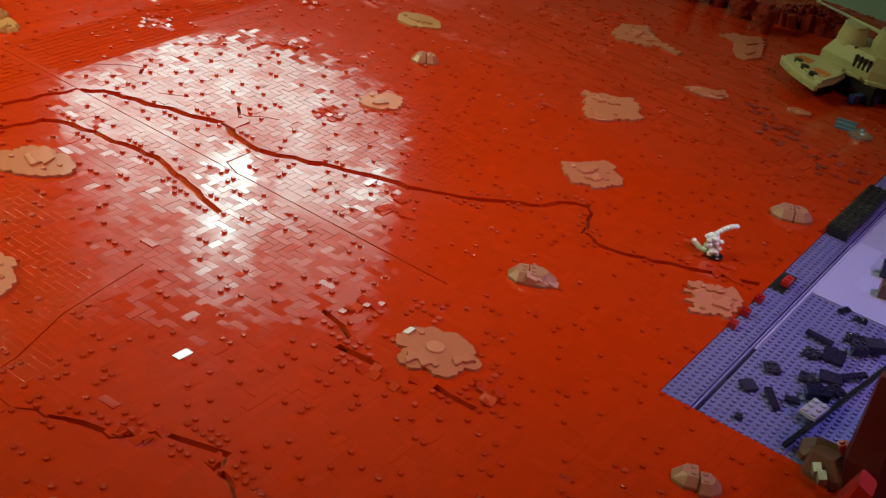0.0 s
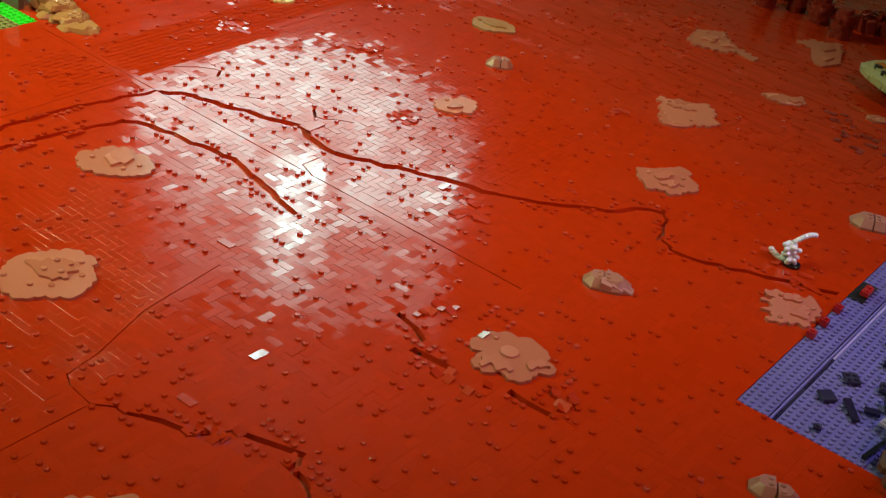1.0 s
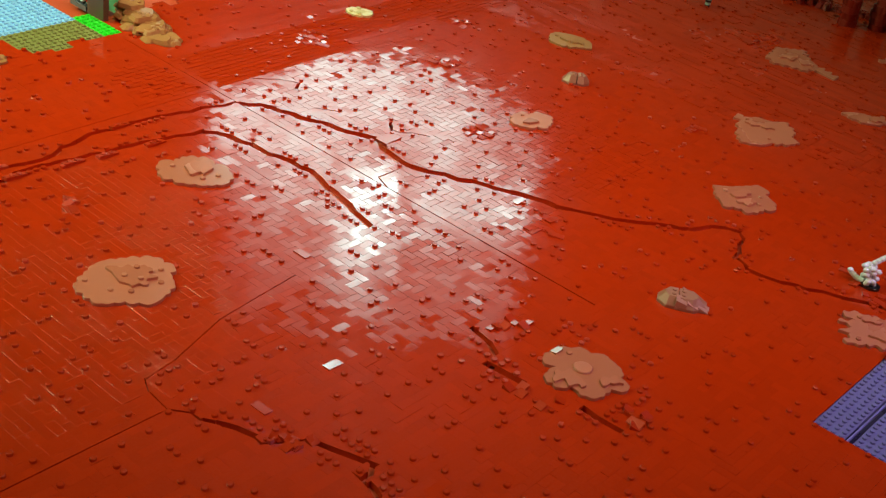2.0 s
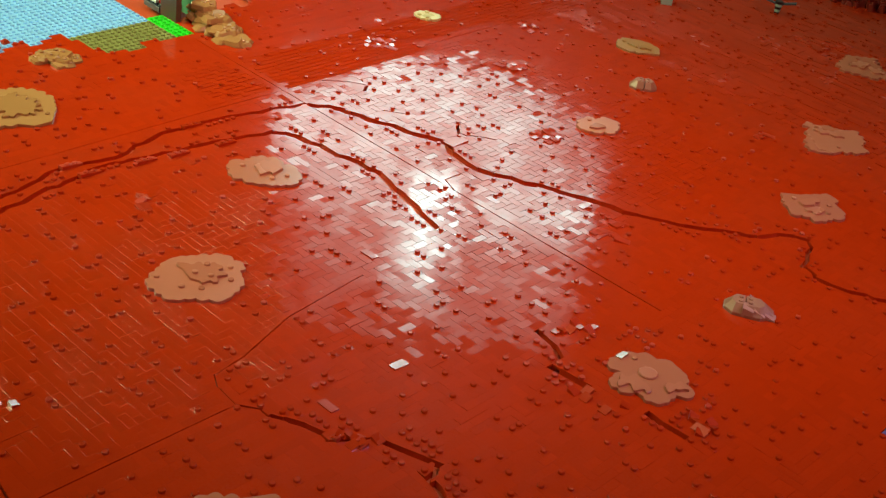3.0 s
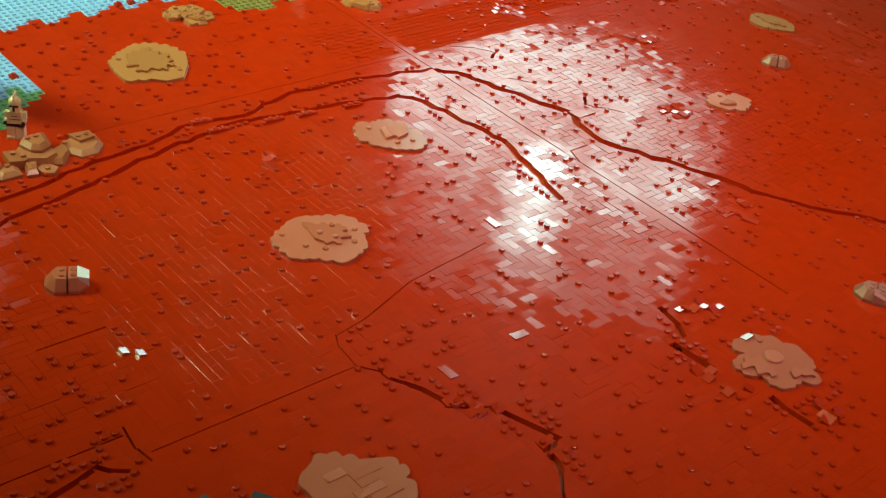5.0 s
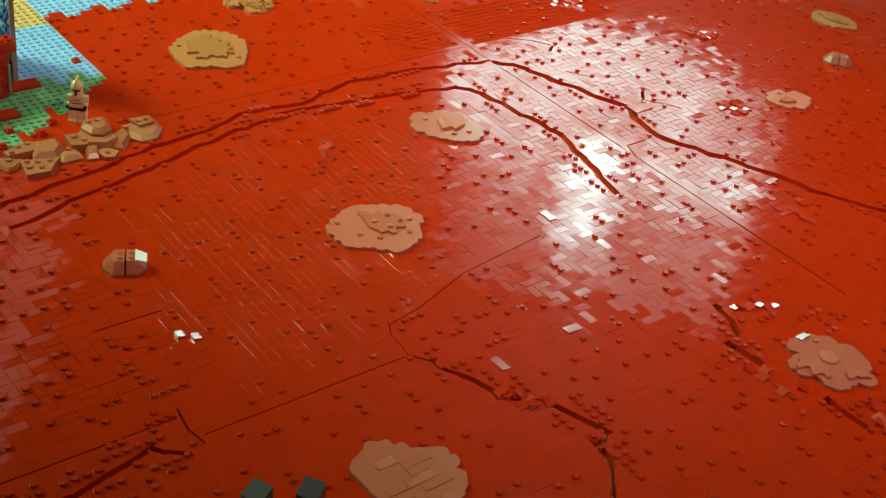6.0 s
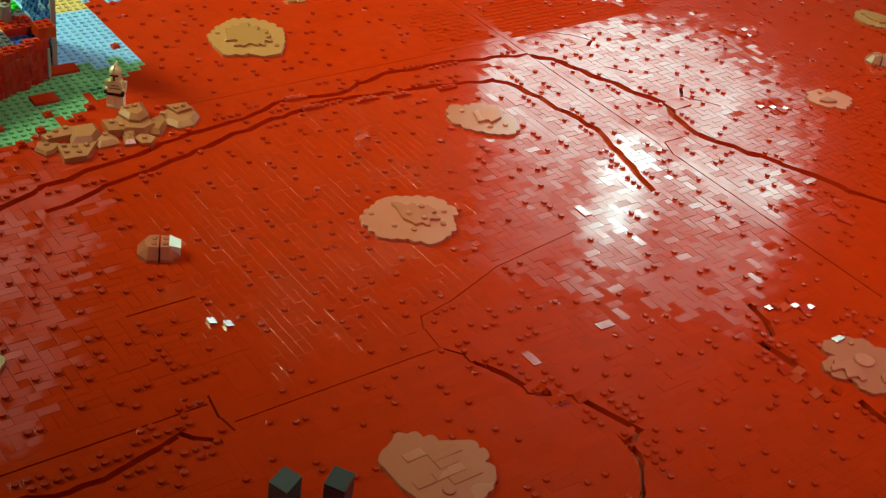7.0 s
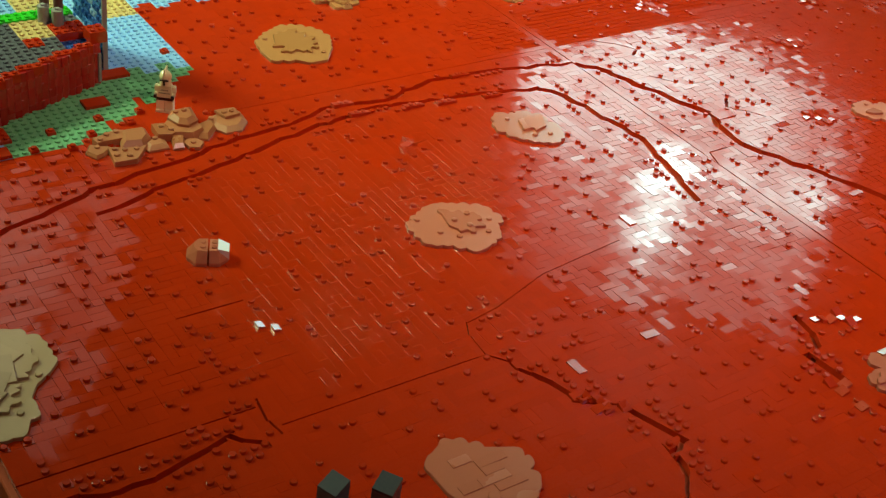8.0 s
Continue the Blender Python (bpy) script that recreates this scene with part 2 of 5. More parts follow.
# the large glowing lamp on the north wall, which the glossy tiles mirror
lamp_wall = thing("wall_light", "large glowing light panel on the far wall", "light", (*ROOM, 0), TURN)
LEVELS = (0.05, 0.10, 0.16, 0.23, 0.32, 0.43, 0.56, 0.70, 0.85, 1.1, 1.8, 2.6)
M_LEVEL = [glowing("lamp_diffuser_%s" % n_, (0.56, 1.0, 0.94), WALL_GLOW * k) for n_, k in zip("abcdefghijkl", LEVELS)]


def lamp_level(u, z):
    """How strongly the wall light glows: a broad lower field, a bright upright strip, fading upwards."""
    if u < -0.68 or u > 0.70 or z < 1.45 + 0.36 * max(0, u - 0.22) or z < 1.45 - 0.45 * (u + 0.2) or (u > 0.5 and z < 1.54 + 2.0 * (u - 0.56)):
        return 0
    strip = abs(u - (0.03 if z < 2.1 else -0.005 + 0.12 * max(0, z - 2.4))) < 0.10
    if z < 1.94:
        if ((u - 0.05) / 0.20) ** 2 + ((z - 1.86) / 0.12) ** 2 < 1:
            return 0.32
        if u > 0.40:
            return 0.43 if u < 0.54 else 0.32
        if ((u - 0.20) / 0.14) ** 2 + ((z - 1.50) / 0.06) ** 2 < 1:
            return 0.56
        return 0.70 if u > 0.30 else 0.85
    if strip:
        return 2.6 if z < 2.10 else 1.8 if z < 2.42 else 0.85 if z < 2.54 else 0.43 if z < 2.64 else 0.25
    if u < 0:
        fade = 1.0 if u > -0.40 else max(0.08, 1 - (-0.40 - u) * 4.0)
        return fade * (0.62 if z < 2.08 else 0.45 if z < 2.18 else 0.28 if z < 2.28 else 0.20 if z < 2.40 else 0.15 if z < 2.52 else 0.12)
    if z < 2.14:
        return 1.1 if u > 0.20 else 0.45
    return 0.32 if z < 2.26 else 0.23 if z < 2.40 else 0.18 if z < 2.54 else 0.14


def soft_level(u, z):
    """The glow spread a little, as behind a frosted sheet, in the nearest of the levels; the lower edge stays crisp."""
    near_ = [lamp_level(u + a * 0.05, z + b * 0.05) for a in (-1, 0, 1) for b in (-1, 0, 1)]
    v = lamp_level(u, z) if z < 1.55 or 1.95 < z < 2.1 else sum(near_) / 9
    return min(LEVELS, key=lambda k: abs(k - v)) if v > 0.03 else 0


CELL = 0.04
for level, m in zip(LEVELS, M_LEVEL):
    bm = bmesh.new()
    for i in range(-17, 18):
        for j in range(33, 68):
            if soft_level((i + 0.5) * CELL, (j + 0.5) * CELL) == level:
                box_into(bm, i * CELL, j * CELL, 0, (i + 1) * CELL - 0.0005, (j + 1) * CELL - 0.0005, 0.03, 0.001)
    o = tagged(part("diffuser", bm, m, lamp_wall), kind="stuff")
    o.matrix_local = Matrix.Translation((0, HALF - 0.02, 0)) @ pose(0, 0, 0, 90, 0, 0)
bm = bmesh.new()
box_into(bm, -0.80, HALF - 0.018, 1.36, 0.94, HALF - 0.001, 2.73, 0.003)
part("back_plate", bm, M_FRAME, lamp_wall)
# ceiling light panel over the far side
panel = thing("ceiling_light", "square white light panel in the ceiling", "light", (-3.92, 0.34, CEIL_Z - 0.03), -32)
bm = bmesh.new()
box_into(bm, -0.62, -0.62, 0, 0.62, 0.62, 0.02)
part("diffuser", bm, M_PANEL, panel)
for x0, y0, x1, y1 in ((-0.86, -0.86, 0.86, -0.67), (-0.86, 0.67, 0.86, 0.86), (-0.86, -0.67, -0.67, 0.67), (0.67, -0.67, 0.86, 0.67)):
    bm = bmesh.new()
    box_into(bm, x0, y0, 0, x1, y1, 0.02)
    part("rim_diffuser", bm, M_PANEL_RIM, panel, "dimmer outer light band")
for x0, y0, x1, y1 in ((-0.67, -0.67, 0.67, -0.62), (-0.67, 0.62, 0.67, 0.67), (-0.67, -0.62, -0.62, 0.62), (0.62, -0.62, 0.67, 0.62)):
    bm = bmesh.new()
    box_into(bm, x0, y0, -0.01, x1, y1, 0.025)
    part("frame", bm, M_FRAME, panel)

# ---- the display table and its red ground ----
X_MIN, X_MAX, Y_MIN, Y_MAX = -0.92, 0.60, -0.357, 1.56
PURPLE_X, PURPLE_Y = 0.336, 0.389


def left_edge(y):
    """How far the red tiles reach towards the water and grass plates."""
    for upto, x in ((-0.21, -0.400), (-0.16, -0.396), (-0.13, -0.412), (-0.09, -0.428), (-0.05, -0.456), (-0.03, -0.472), (-0.004, -0.496), (0.13, -0.648),
                    (0.255, -0.650), (0.264, -0.632), (0.272, -0.600), (0.30, -0.584), (0.322, -0.576), (0.345, -0.592), (0.392, -0.584), (0.52, -0.632)):
        if y < upto:
            return (round(x / S) + ((math.floor(y / (2 * S)) * 5) % 3 - 1) * (-0.12 < y < 0.255 or y > 0.392)) * S
    return X_MIN


def is_red(x, y):
    return left_edge(y) < x < X_MAX and Y_MIN < y < Y_MAX and not (x > PURPLE_X and y > PURPLE_Y)


table = thing("display_table", "long display table with a dark skirt under the brick landscape", "table", kind="structure")
bm = bmesh.new()
box_into(bm, X_MIN, Y_MIN, -0.06, X_MAX, Y_MAX, -0.0061, 0.001)
part("tabletop", bm, M_BASE, table)
bm = bmesh.new()
box_into(bm, X_MIN + 0.01, Y_MIN + 0.01, FLOOR_Z, X_MAX - 0.01, Y_MAX - 0.01, -0.06, 0.001)
part("skirt", bm, M_BLACK, table)

# fissures that run through the ground: (half width, corners)
FISSURES = [
    (0.0026, [(-0.285, -0.300), (-0.312, -0.219), (-0.328, -0.180), (-0.339, -0.116), (-0.354, -0.043), (-0.363, 0.017), (-0.379, 0.082), (-0.371, 0.141), (-0.391, 0.209), (-0.387, 0.278), (-0.369, 0.382)]),
    (0.0040, [(-0.369, 0.382), (-0.351, 0.400), (-0.290, 0.424), (-0.221, 0.452), (-0.188, 0.440), (-0.160, 0.437), (-0.060, 0.484), (0.001, 0.509)]),
    (0.0029, [(0.001, 0.509), (0.050, 0.540), (0.102, 0.585), (0.110, 0.606), (0.133, 0.622)]),
    (0.0019, [(0.133, 0.622), (0.144, 0.613), (0.157, 0.574), (0.178, 0.562)]),
    (0.0028, [(0.178, 0.562), (0.210, 0.569), (0.255, 0.593), (0.319, 0.623)]),
    (0.0026, [(-0.292, -0.185), (-0.303, -0.143), (-0.315, -0.090), (-0.337, -0.007), (-0.349, 0.040), (-0.363, 0.116), (-0.355, 0.170), (-0.348, 0.242), (-0.335, 0.306)]),
    (0.0036, [(-0.335, 0.306), (-0.323, 0.319), (-0.275, 0.332), (-0.209, 0.344), (-0.165, 0.333), (-0.104, 0.317)]),
    (0.0010, [(0.000, -0.002), (0.014, 0.009), (0.022, 0.009)]),
    (0.0018, [(0.022, 0.009), (0.034, 0.016)]),
    (0.0024, [(0.034, 0.016), (0.060, 0.027)]),
    (0.0010, [(0.060, 0.027), (0.073, 0.026), (0.084, 0.042), (0.090, 0.054)]),
    (0.0026, [(0.095, 0.057), (0.141, 0.073)]),
    (0.0020, [(0.141, 0.073), (0.146, 0.066), (0.147, 0.058)]),
    (0.0026, [(0.147, 0.057), (0.170, 0.050)]),
    (0.0016, [(0.170, 0.050), (0.187, 0.035), (0.200, 0.020)]),
    (0.0005, [(0.000, -0.002), (-0.027, 0.001), (-0.038, 0.007), (-0.044, 0.041), (-0.065, 0.104), (-0.072, 0.159), (-0.076, 0.192)]),
    (0.0021, [(0.001, -0.357), (0.001, -0.323), (0.009, -0.298), (0.009, -0.274), (0.002, -0.245), (-0.006, -0.213), (0.001, -0.208)]),
    (0.0016, [(0.001, -0.208), (0.006, -0.201)]),
    (0.0009, [(-0.024, -0.181), (-0.011, -0.183), (0.002, -0.181)]),
    (0.0007, [(-0.024, -0.357), (-0.024, -0.181)]),
    (0.0008, [(-0.137, -0.182), (-0.137, -0.148)]),
    (0.0008, [(-0.139, 0.384), (-0.160, 0.392), (-0.160, 0.406)]),
    (0.0026, [(0.080, 0.264), (0.106, 0.255)]),
    (0.0030, [(0.124, 0.237), (0.144, 0.239)]),
    (0.0030, [(0.206, 0.252), (0.228, 0.252)]),
    (0.0006, [(0.000, -0.181), (0.000, -0.002)]),
    (0.0009, [(-0.400, 0.448), (-0.389, 0.464), (-0.376, 0.474), (-0.367, 0.478)]),
    (0.0015, [(-0.362, 0.468), (-0.368, 0.476), (-0.375, 0.478)]),
    (0.0016, [(-0.235, 0.490), (-0.227, 0.483)]),
    (0.0009, [(-0.227, 0.483), (-0.218, 0.485), (-0.208, 0.497), (-0.197, 0.504)]),
    (0.0008, [(-0.308, 0.451), (-0.293, 0.463)]),
    (0.0007, [(-0.41, 0.384), (-0.02, 0.384)]),
    (0.0009, [(-0.02, 0.384), (0.113, 0.384)]),
    (0.0004, [(-0.42, 0.632), (-0.42, 0.768)]),
    (0.0004, [(-0.408, -0.02), (-0.408, 0.384)]),
    (0.0005, [(-0.56, 0.384), (-0.41, 0.384)]),
]
jag = random.Random(21)


def jagged(w, pts):
    """The same run with small kinks, where one piece ends and the next begins."""
    if w < 0.001:
        return pts
    out = [pts[0]]
    for p, q in zip(pts, pts[1:]):
        L = math.hypot(q[0] - p[0], q[1] - p[1])
        n = max(1, round(L / 0.014))
        for k in range(1, n):
            u, d = (k + jag.uniform(-0.3, 0.3)) / n, jag.uniform(-0.0028, 0.0028)
            out.append((p[0] + u * (q[0] - p[0]) - d * (q[1] - p[1]) / L, p[1] + u * (q[1] - p[1]) + d * (q[0] - p[0]) / L))
        out.append(q)
    return out


SEGMENTS = [(w * (jag.uniform(1.0, 1.3) if w > 0.001 else 1), p, q) for w, pts in FISSURES for run in [jagged(w, pts)] for p, q in zip(run, run[1:])]
NEAR = {}
for k, (w, p, q) in enumerate(SEGMENTS):
    steps = int(math.hypot(q[0] - p[0], q[1] - p[1]) / 0.004) + 1
    for s_ in range(steps + 1):
        x, y = p[0] + (q[0] - p[0]) * s_ / steps, p[1] + (q[1] - p[1]) * s_ / steps
        i, j = math.floor(x / S), math.floor(y / S)
        for a in (-1, 0, 1):
            for b in (-1, 0, 1):
                NEAR.setdefault((i + a, j + b), set()).add(k)


def segment_distance(k, x, y):
    w, p, q = SEGMENTS[k]
    dx, dy = q[0] - p[0], q[1] - p[1]
    u = max(0.0, min(1.0, ((x - p[0]) * dx + (y - p[1]) * dy) / (dx * dx + dy * dy)))
    return math.hypot(x - p[0] - u * dx, y - p[1] - u * dy)


def clip(pts, nx, ny, d):
    """The part of a convex outline with nx x + ny y >= d."""
    out = []
    for a, b in zip(pts, pts[1:] + pts[:1]):
        da, db = nx * a[0] + ny * a[1] - d, nx * b[0] + ny * b[1] - d
        if da >= 0:
            out.append(a)
        if (da >= 0) != (db >= 0):
            u = da / (da - db)
            out.append((a[0] + u * (b[0] - a[0]), a[1] + u * (b[1] - a[1])))
    return out


def area(pts):
    return 0.5 * sum(a[0] * b[1] - b[0] * a[1] for a, b in zip(pts, pts[1:] + pts[:1]))


rng = random.Random(11)
I0, I1 = math.floor(X_MIN / S), math.ceil(X_MAX / S)
J0, J1 = math.ceil(Y_MIN / S), math.floor(Y_MAX / S)
FREE = {(i, j) for i in range(I0, I1) for j in range(J0, J1) if is_red((i + 0.5) * S, (j + 0.5) * S)}
RED = set(FREE)
# jumper cells with a stud: singles and short rows over the whole ground, more of them along the fissures
STUDS = set()
CLEAR = [(0.0375, 0.1337), (0.0429, 0.053), (-0.214, 0.464), (-0.0985, 0.2285), (-0.1028, -0.1397), (-0.0946, -0.1303), (0.1003, 0.3106), (0.0930, 0.2998), (0.0845, 0.2767), (-0.2886, 0.0807),
         (-0.3788, 0.0956), (-0.3566, 0.1021), (-0.350, 0.1611), (-0.3445, 0.1966), (-0.3889, 0.2446), (-0.3389, 0.2506)]


def crowded(cell):
    return any((cell[0] + a, cell[1] + b) in STUDS for a in (-1, 0, 1) for b in (-1, 0, 1))


def stud_share(x, y):
    """The share of cells with a stud: fewer on the far and polished parts."""
    if y > 0.95:
        return 0.10
    return 0.135 if y < 0.14 else 0.115 if y < 0.384 and x > 0.0 else 0.085


for cell in sorted(FREE):
    on_line = NEAR.get(cell)
    d = min((segment_distance(k, (cell[0] + 0.5) * S, (cell[1] + 0.5) * S) for k in on_line or ()), default=1)
    if d < 0.0050:
        continue
    if d < 0.013 and on_line and max(SEGMENTS[k][0] for k in on_line) > 0.001:
        if rng.random() < 0.17:
            STUDS.add(cell)
    elif not crowded(cell) and rng.random() < stud_share((cell[0] + 0.5) * S, (cell[1] + 0.5) * S):
        STUDS.add(cell)
        if rng.random() < 0.24:
            STUDS.add((cell[0] + 1, cell[1]) if rng.random() < 0.7 else (cell[0], cell[1] + 1))
ROWS = [(0, -1), (0, 0), (0, 1), (1, 1), (3, 2), (3, 3), (4, 3), (5, 4), (6, 4), (7, 4), (8, 5), (8, 6), (9, 6), (12, 9), (13, 9), (14, 9), (15, 10), (16, 10), (18, 10), (19, 9), (20, 8), (21, 8),
        (-4, 0), (-4, 1), (-5, 1), (-5, 2), (-5, 3), (-5, 4), (-1, 5), (-1, 6), (2, 7), (2, 8)]
ROWS_LEFT = [(-2, -41), (-2, -40), (-2, -39), (-1, -35), (-1, -34), (-1, -33), (-2, -31), (-2, -30), (-2, -29), (-2, -28), (-3, -30), (-3, -29), (-4, -26), (-4, -25), (-4, -24), (-3, -26), (-2, -27), (1, -28), (2, -27), (1, -26),
             (1, -25), (0, -23), (2, -26), (3, -31), (2, -29), (3, -29), (4, -30), (-12, -24), (-11, -24), (-10, -24), (-14, -23), (-13, -21), (-6, -29), (-7, -30), (-7, -24), (-7, -23)]
for cell in sorted(RED):
    x, y = (cell[0] + 0.5) * S, (cell[1] + 0.5) * S
    if 0.10 < x < 0.25 and 0.20 < y < 0.36 and rng.random() < 0.05:
        if min((segment_distance(k, x, y) for k in NEAR.get(cell, ())), default=1) > 0.005:
            STUDS.add(cell)
for cell in ROWS + ROWS_LEFT:
    if min((segment_distance(k, (cell[0] + 0.5) * S, (cell[1] + 0.5) * S) for k in NEAR.get(cell, ())), default=1) > 0.003:
        STUDS.add(cell)
for w, p, q in SEGMENTS:
    if w > 0.001 and rng.random() < (0.5 if p[0] > 0.0 else 0.17):
        dx, dy = q[0] - p[0], q[1] - p[1]
        L, side = math.hypot(dx, dy), rng.choice((-1, 1)) * (w + 0.0066)
        mx, my = (p[0] + q[0]) / 2 - side * dy / L, (p[1] + q[1]) / 2 + side * dx / L
        for k in (-1, 0, 1):
            cell = (math.floor(mx / S) + k * (abs(dx) >= abs(dy)), math.floor(my / S) + k * (abs(dx) < abs(dy)))
            if min((segment_distance(m_, (cell[0] + 0.5) * S, (cell[1] + 0.5) * S) for m_ in NEAR.get(cell, ())), default=1) > w + 0.0028:
                STUDS.add(cell)
for k in range(14):
    a, q = rng.uniform(0, 6.28), rng.uniform(0.046, 0.088)
    i, j, along = math.floor((0.172 + q * math.cos(a)) / S), math.floor((0.297 + q * math.sin(a)) / S), rng.random() < 0.5
    for m_ in range(3):
        cell = (i + m_ * along, j + m_ * (not along))
        if min((segment_distance(n_, (cell[0] + 0.5) * S, (cell[1] + 0.5) * S) for n_ in NEAR.get(cell, ())), default=1) > 0.006:
            STUDS.add(cell)
STUDS &= RED
STUDS = {c for c in STUDS if all(math.hypot((c[0] + 0.5) * S - x, (c[1] + 0.5) * S - y) > 0.012 for x, y in CLEAR)}


def ruled(x, y):
    """Where the tiles lie in long rows."""
    return -0.40 < x < -0.02 and -0.16 < y < 0.10 or -0.40 < x < -0.24 and 0.0 < y < 0.30


def herringbone(x, y):
    """Where one-by-two tiles lie in a zigzag."""
    return not ruled(x, y) and (x > -0.408 and 0.384 < y < 0.9 or 0.10 < y <= 0.384 and x < 0.10)


def tile_sizes(x, y):
    """Which tiles lie here: long ones in rows on the open plain, a mixed weave elsewhere."""
    if ruled(x, y):
        return [(4, 1), (2, 1), (3, 1), (2, 1), (4, 1)]
    if -0.50 < x < -0.408 and y > 0.30:
        return [(1, 2), (1, 3), (1, 2)]
    if x < -0.408 and y > 0.384:
        return [(1, 4), (1, 6), (1, 2), (1, 4)]
    if x < -0.06 and y < -0.13:
        return [(2, 1), (1, 2), (2, 1), (1, 2), (2, 1), (1, 2), (1, 3)]
    if x < -0.408:
        return [(8, 1), (6, 1), (4, 2), (2, 2)]
    if y > 0.9:
        return [(8, 1), (6, 1), (4, 1), (6, 1), (3, 1)]
    return [(2, 1), (1, 2), (2, 1), (1, 2), (4, 1), (1, 4), (3, 1), (2, 2)]


TILES, CUT = [], []
for j in range(J0, J1):
    for i in range(I0, I1):
        if (i, j) not in FREE:
            continue
        if (i, j) in STUDS:
            nx, ny = 1, 1
        else:
            turn_ = (i - j) % 4
            wanted = ([(2, 1)] if turn_ == 0 else [(1, 2)] if turn_ == 3 else [(1, 1)]) if herringbone(i * S, j * S) else rng.sample(tile_sizes(i * S, j * S), 3) + [(2, 1), (1, 2)]
            for nx, ny in wanted + [(1, 1)]:
                cells = [(i + a, j + b) for a in range(nx) for b in range(ny)]
                if all(c in FREE and c not in STUDS for c in cells):
                    break
        cells = [(i + a, j + b) for a in range(nx) for b in range(ny)]
        FREE.difference_update(cells)
        touched = any(min((segment_distance(k, (c[0] + 0.5) * S, (c[1] + 0.5) * S) for k in NEAR.get(c, ())), default=1) < 0.0092 for c in cells)
        (CUT if touched else TILES).append((i, j, nx, ny))


def lean(x, y, nx, ny):
    """The slight slope of a tile: pressed down unevenly; the strip past the joint at -0.408 sags a little."""
    k = 0.0118 / (0.6 + 0.4 * max(nx, ny))
    k *= rng.choice((0.7, 0.7, 0.7, 0.8, 0.9, 1.7))
    if -0.40 < x < -0.02 and -0.16 < y < 0.168:
        k *= 0.9
    if y > 0.384 and x > -0.408:
        k *= 0.55
    elif 0.10 < y < 0.32:
        k *= 0.75
    a, b = rng.gauss(0, k * 1.2), rng.gauss(0, k * 1.2)
    if -0.50 < x < -0.408 and y > 0.30:
        a, b = a * 0.4 + 0.055, b * 0.4 - 0.014
    return a, b


ground = thing("ground", "rust-red landscape of smooth tiles with scattered studs and fissures", "ground", kind="structure")
verts, faces = [], []


def add_tile(pts, a, b, deep, dz=0.0):
    cx, cy = sum(p[0] for p in pts) / len(pts), sum(p[1] for p in pts) / len(pts)
    n, v0 = len(pts), len(verts)
    c, run = (rng.choice((0.000030, 0.000022, 0.000016, 0.000010)), rng.uniform(1.1, 1.65)) if ruled(cx, cy) else (0.00003, 1.3) if 0.11 < cy < 0.66 and -0.408 < cx < 0.05 else (0.000012, 1.3)
    for x, y in pts:
        verts.append((x, y, deep))
    for x, y in pts:
        verts.append((x, y, dz - c + a * (x - cx) + b * (y - cy)))
    hx, hy = max(abs(p[0] - cx) for p in pts), max(abs(p[1] - cy) for p in pts)
    kx, ky = max(0.0, 1 - 1.3 * c / max(hx, 1e-6)), max(0.0, 1 - run * c / max(hy, 1e-6))
    for x, y in pts:
        x, y = cx + (x - cx) * kx, cy + (y - cy) * ky
        verts.append((x, y, dz + a * (x - cx) + b * (y - cy)))
    for o in (0, n):
        for i in range(n):
            e = (i + 1) % n
            faces.append((v0 + o + i, v0 + o + e, v0 + o + n + e, v0 + o + n + i))
    faces.append(tuple(v0 + 2 * n + i for i in range(n)))


def close_by(x, y):
    return (x - 0.13) ** 2 + (y + 0.02) ** 2


TILES.sort(key=lambda t: close_by((t[0] + t[2] / 2) * S, (t[1] + t[3] / 2) * S))
single = [t for t in TILES if (t[0], t[1]) not in STUDS]
LOOSE = set(single[:300])
g = 0.00002
for i, j, nx, ny in TILES:
    if (i, j, nx, ny) in LOOSE:
        continue
    shown = 0.09 < j * S < 0.70 and -0.41 < i * S < 0.0
    e = rng.choice((0.00016, 0.00020, 0.00026)) if shown and j * S > 0.30 else rng.choice((0.00006, 0.00009, 0.00015)) if shown else 0.00013 if i * S < -0.06 and j * S < -0.13 else rng.choice((0.00001, 0.00001, 0.00001, 0.00005, 0.00009))
    x0, y0, x1, y1 = i * S + e, j * S + e, (i + nx) * S - e, (j + ny) * S - e
    a, b = lean((x0 + x1) / 2, (y0 + y1) / 2, nx, ny)
    add_tile([(x0, y0), (x1, y0), (x1, y1), (x0, y1)], a, b, -0.0026, (rng.uniform(-0.00004, 0.00004) if rng.random() < (0.985 if x0 > 0.0 else 0.95) else 0.0003) if y0 < 0.85 else rng.choice((0, 0, 0, 0.0004, 0.0006, 0.0009)) if x0 > -0.22 else rng.choice((0, 0, 0, 0.0003, 0.0002)))
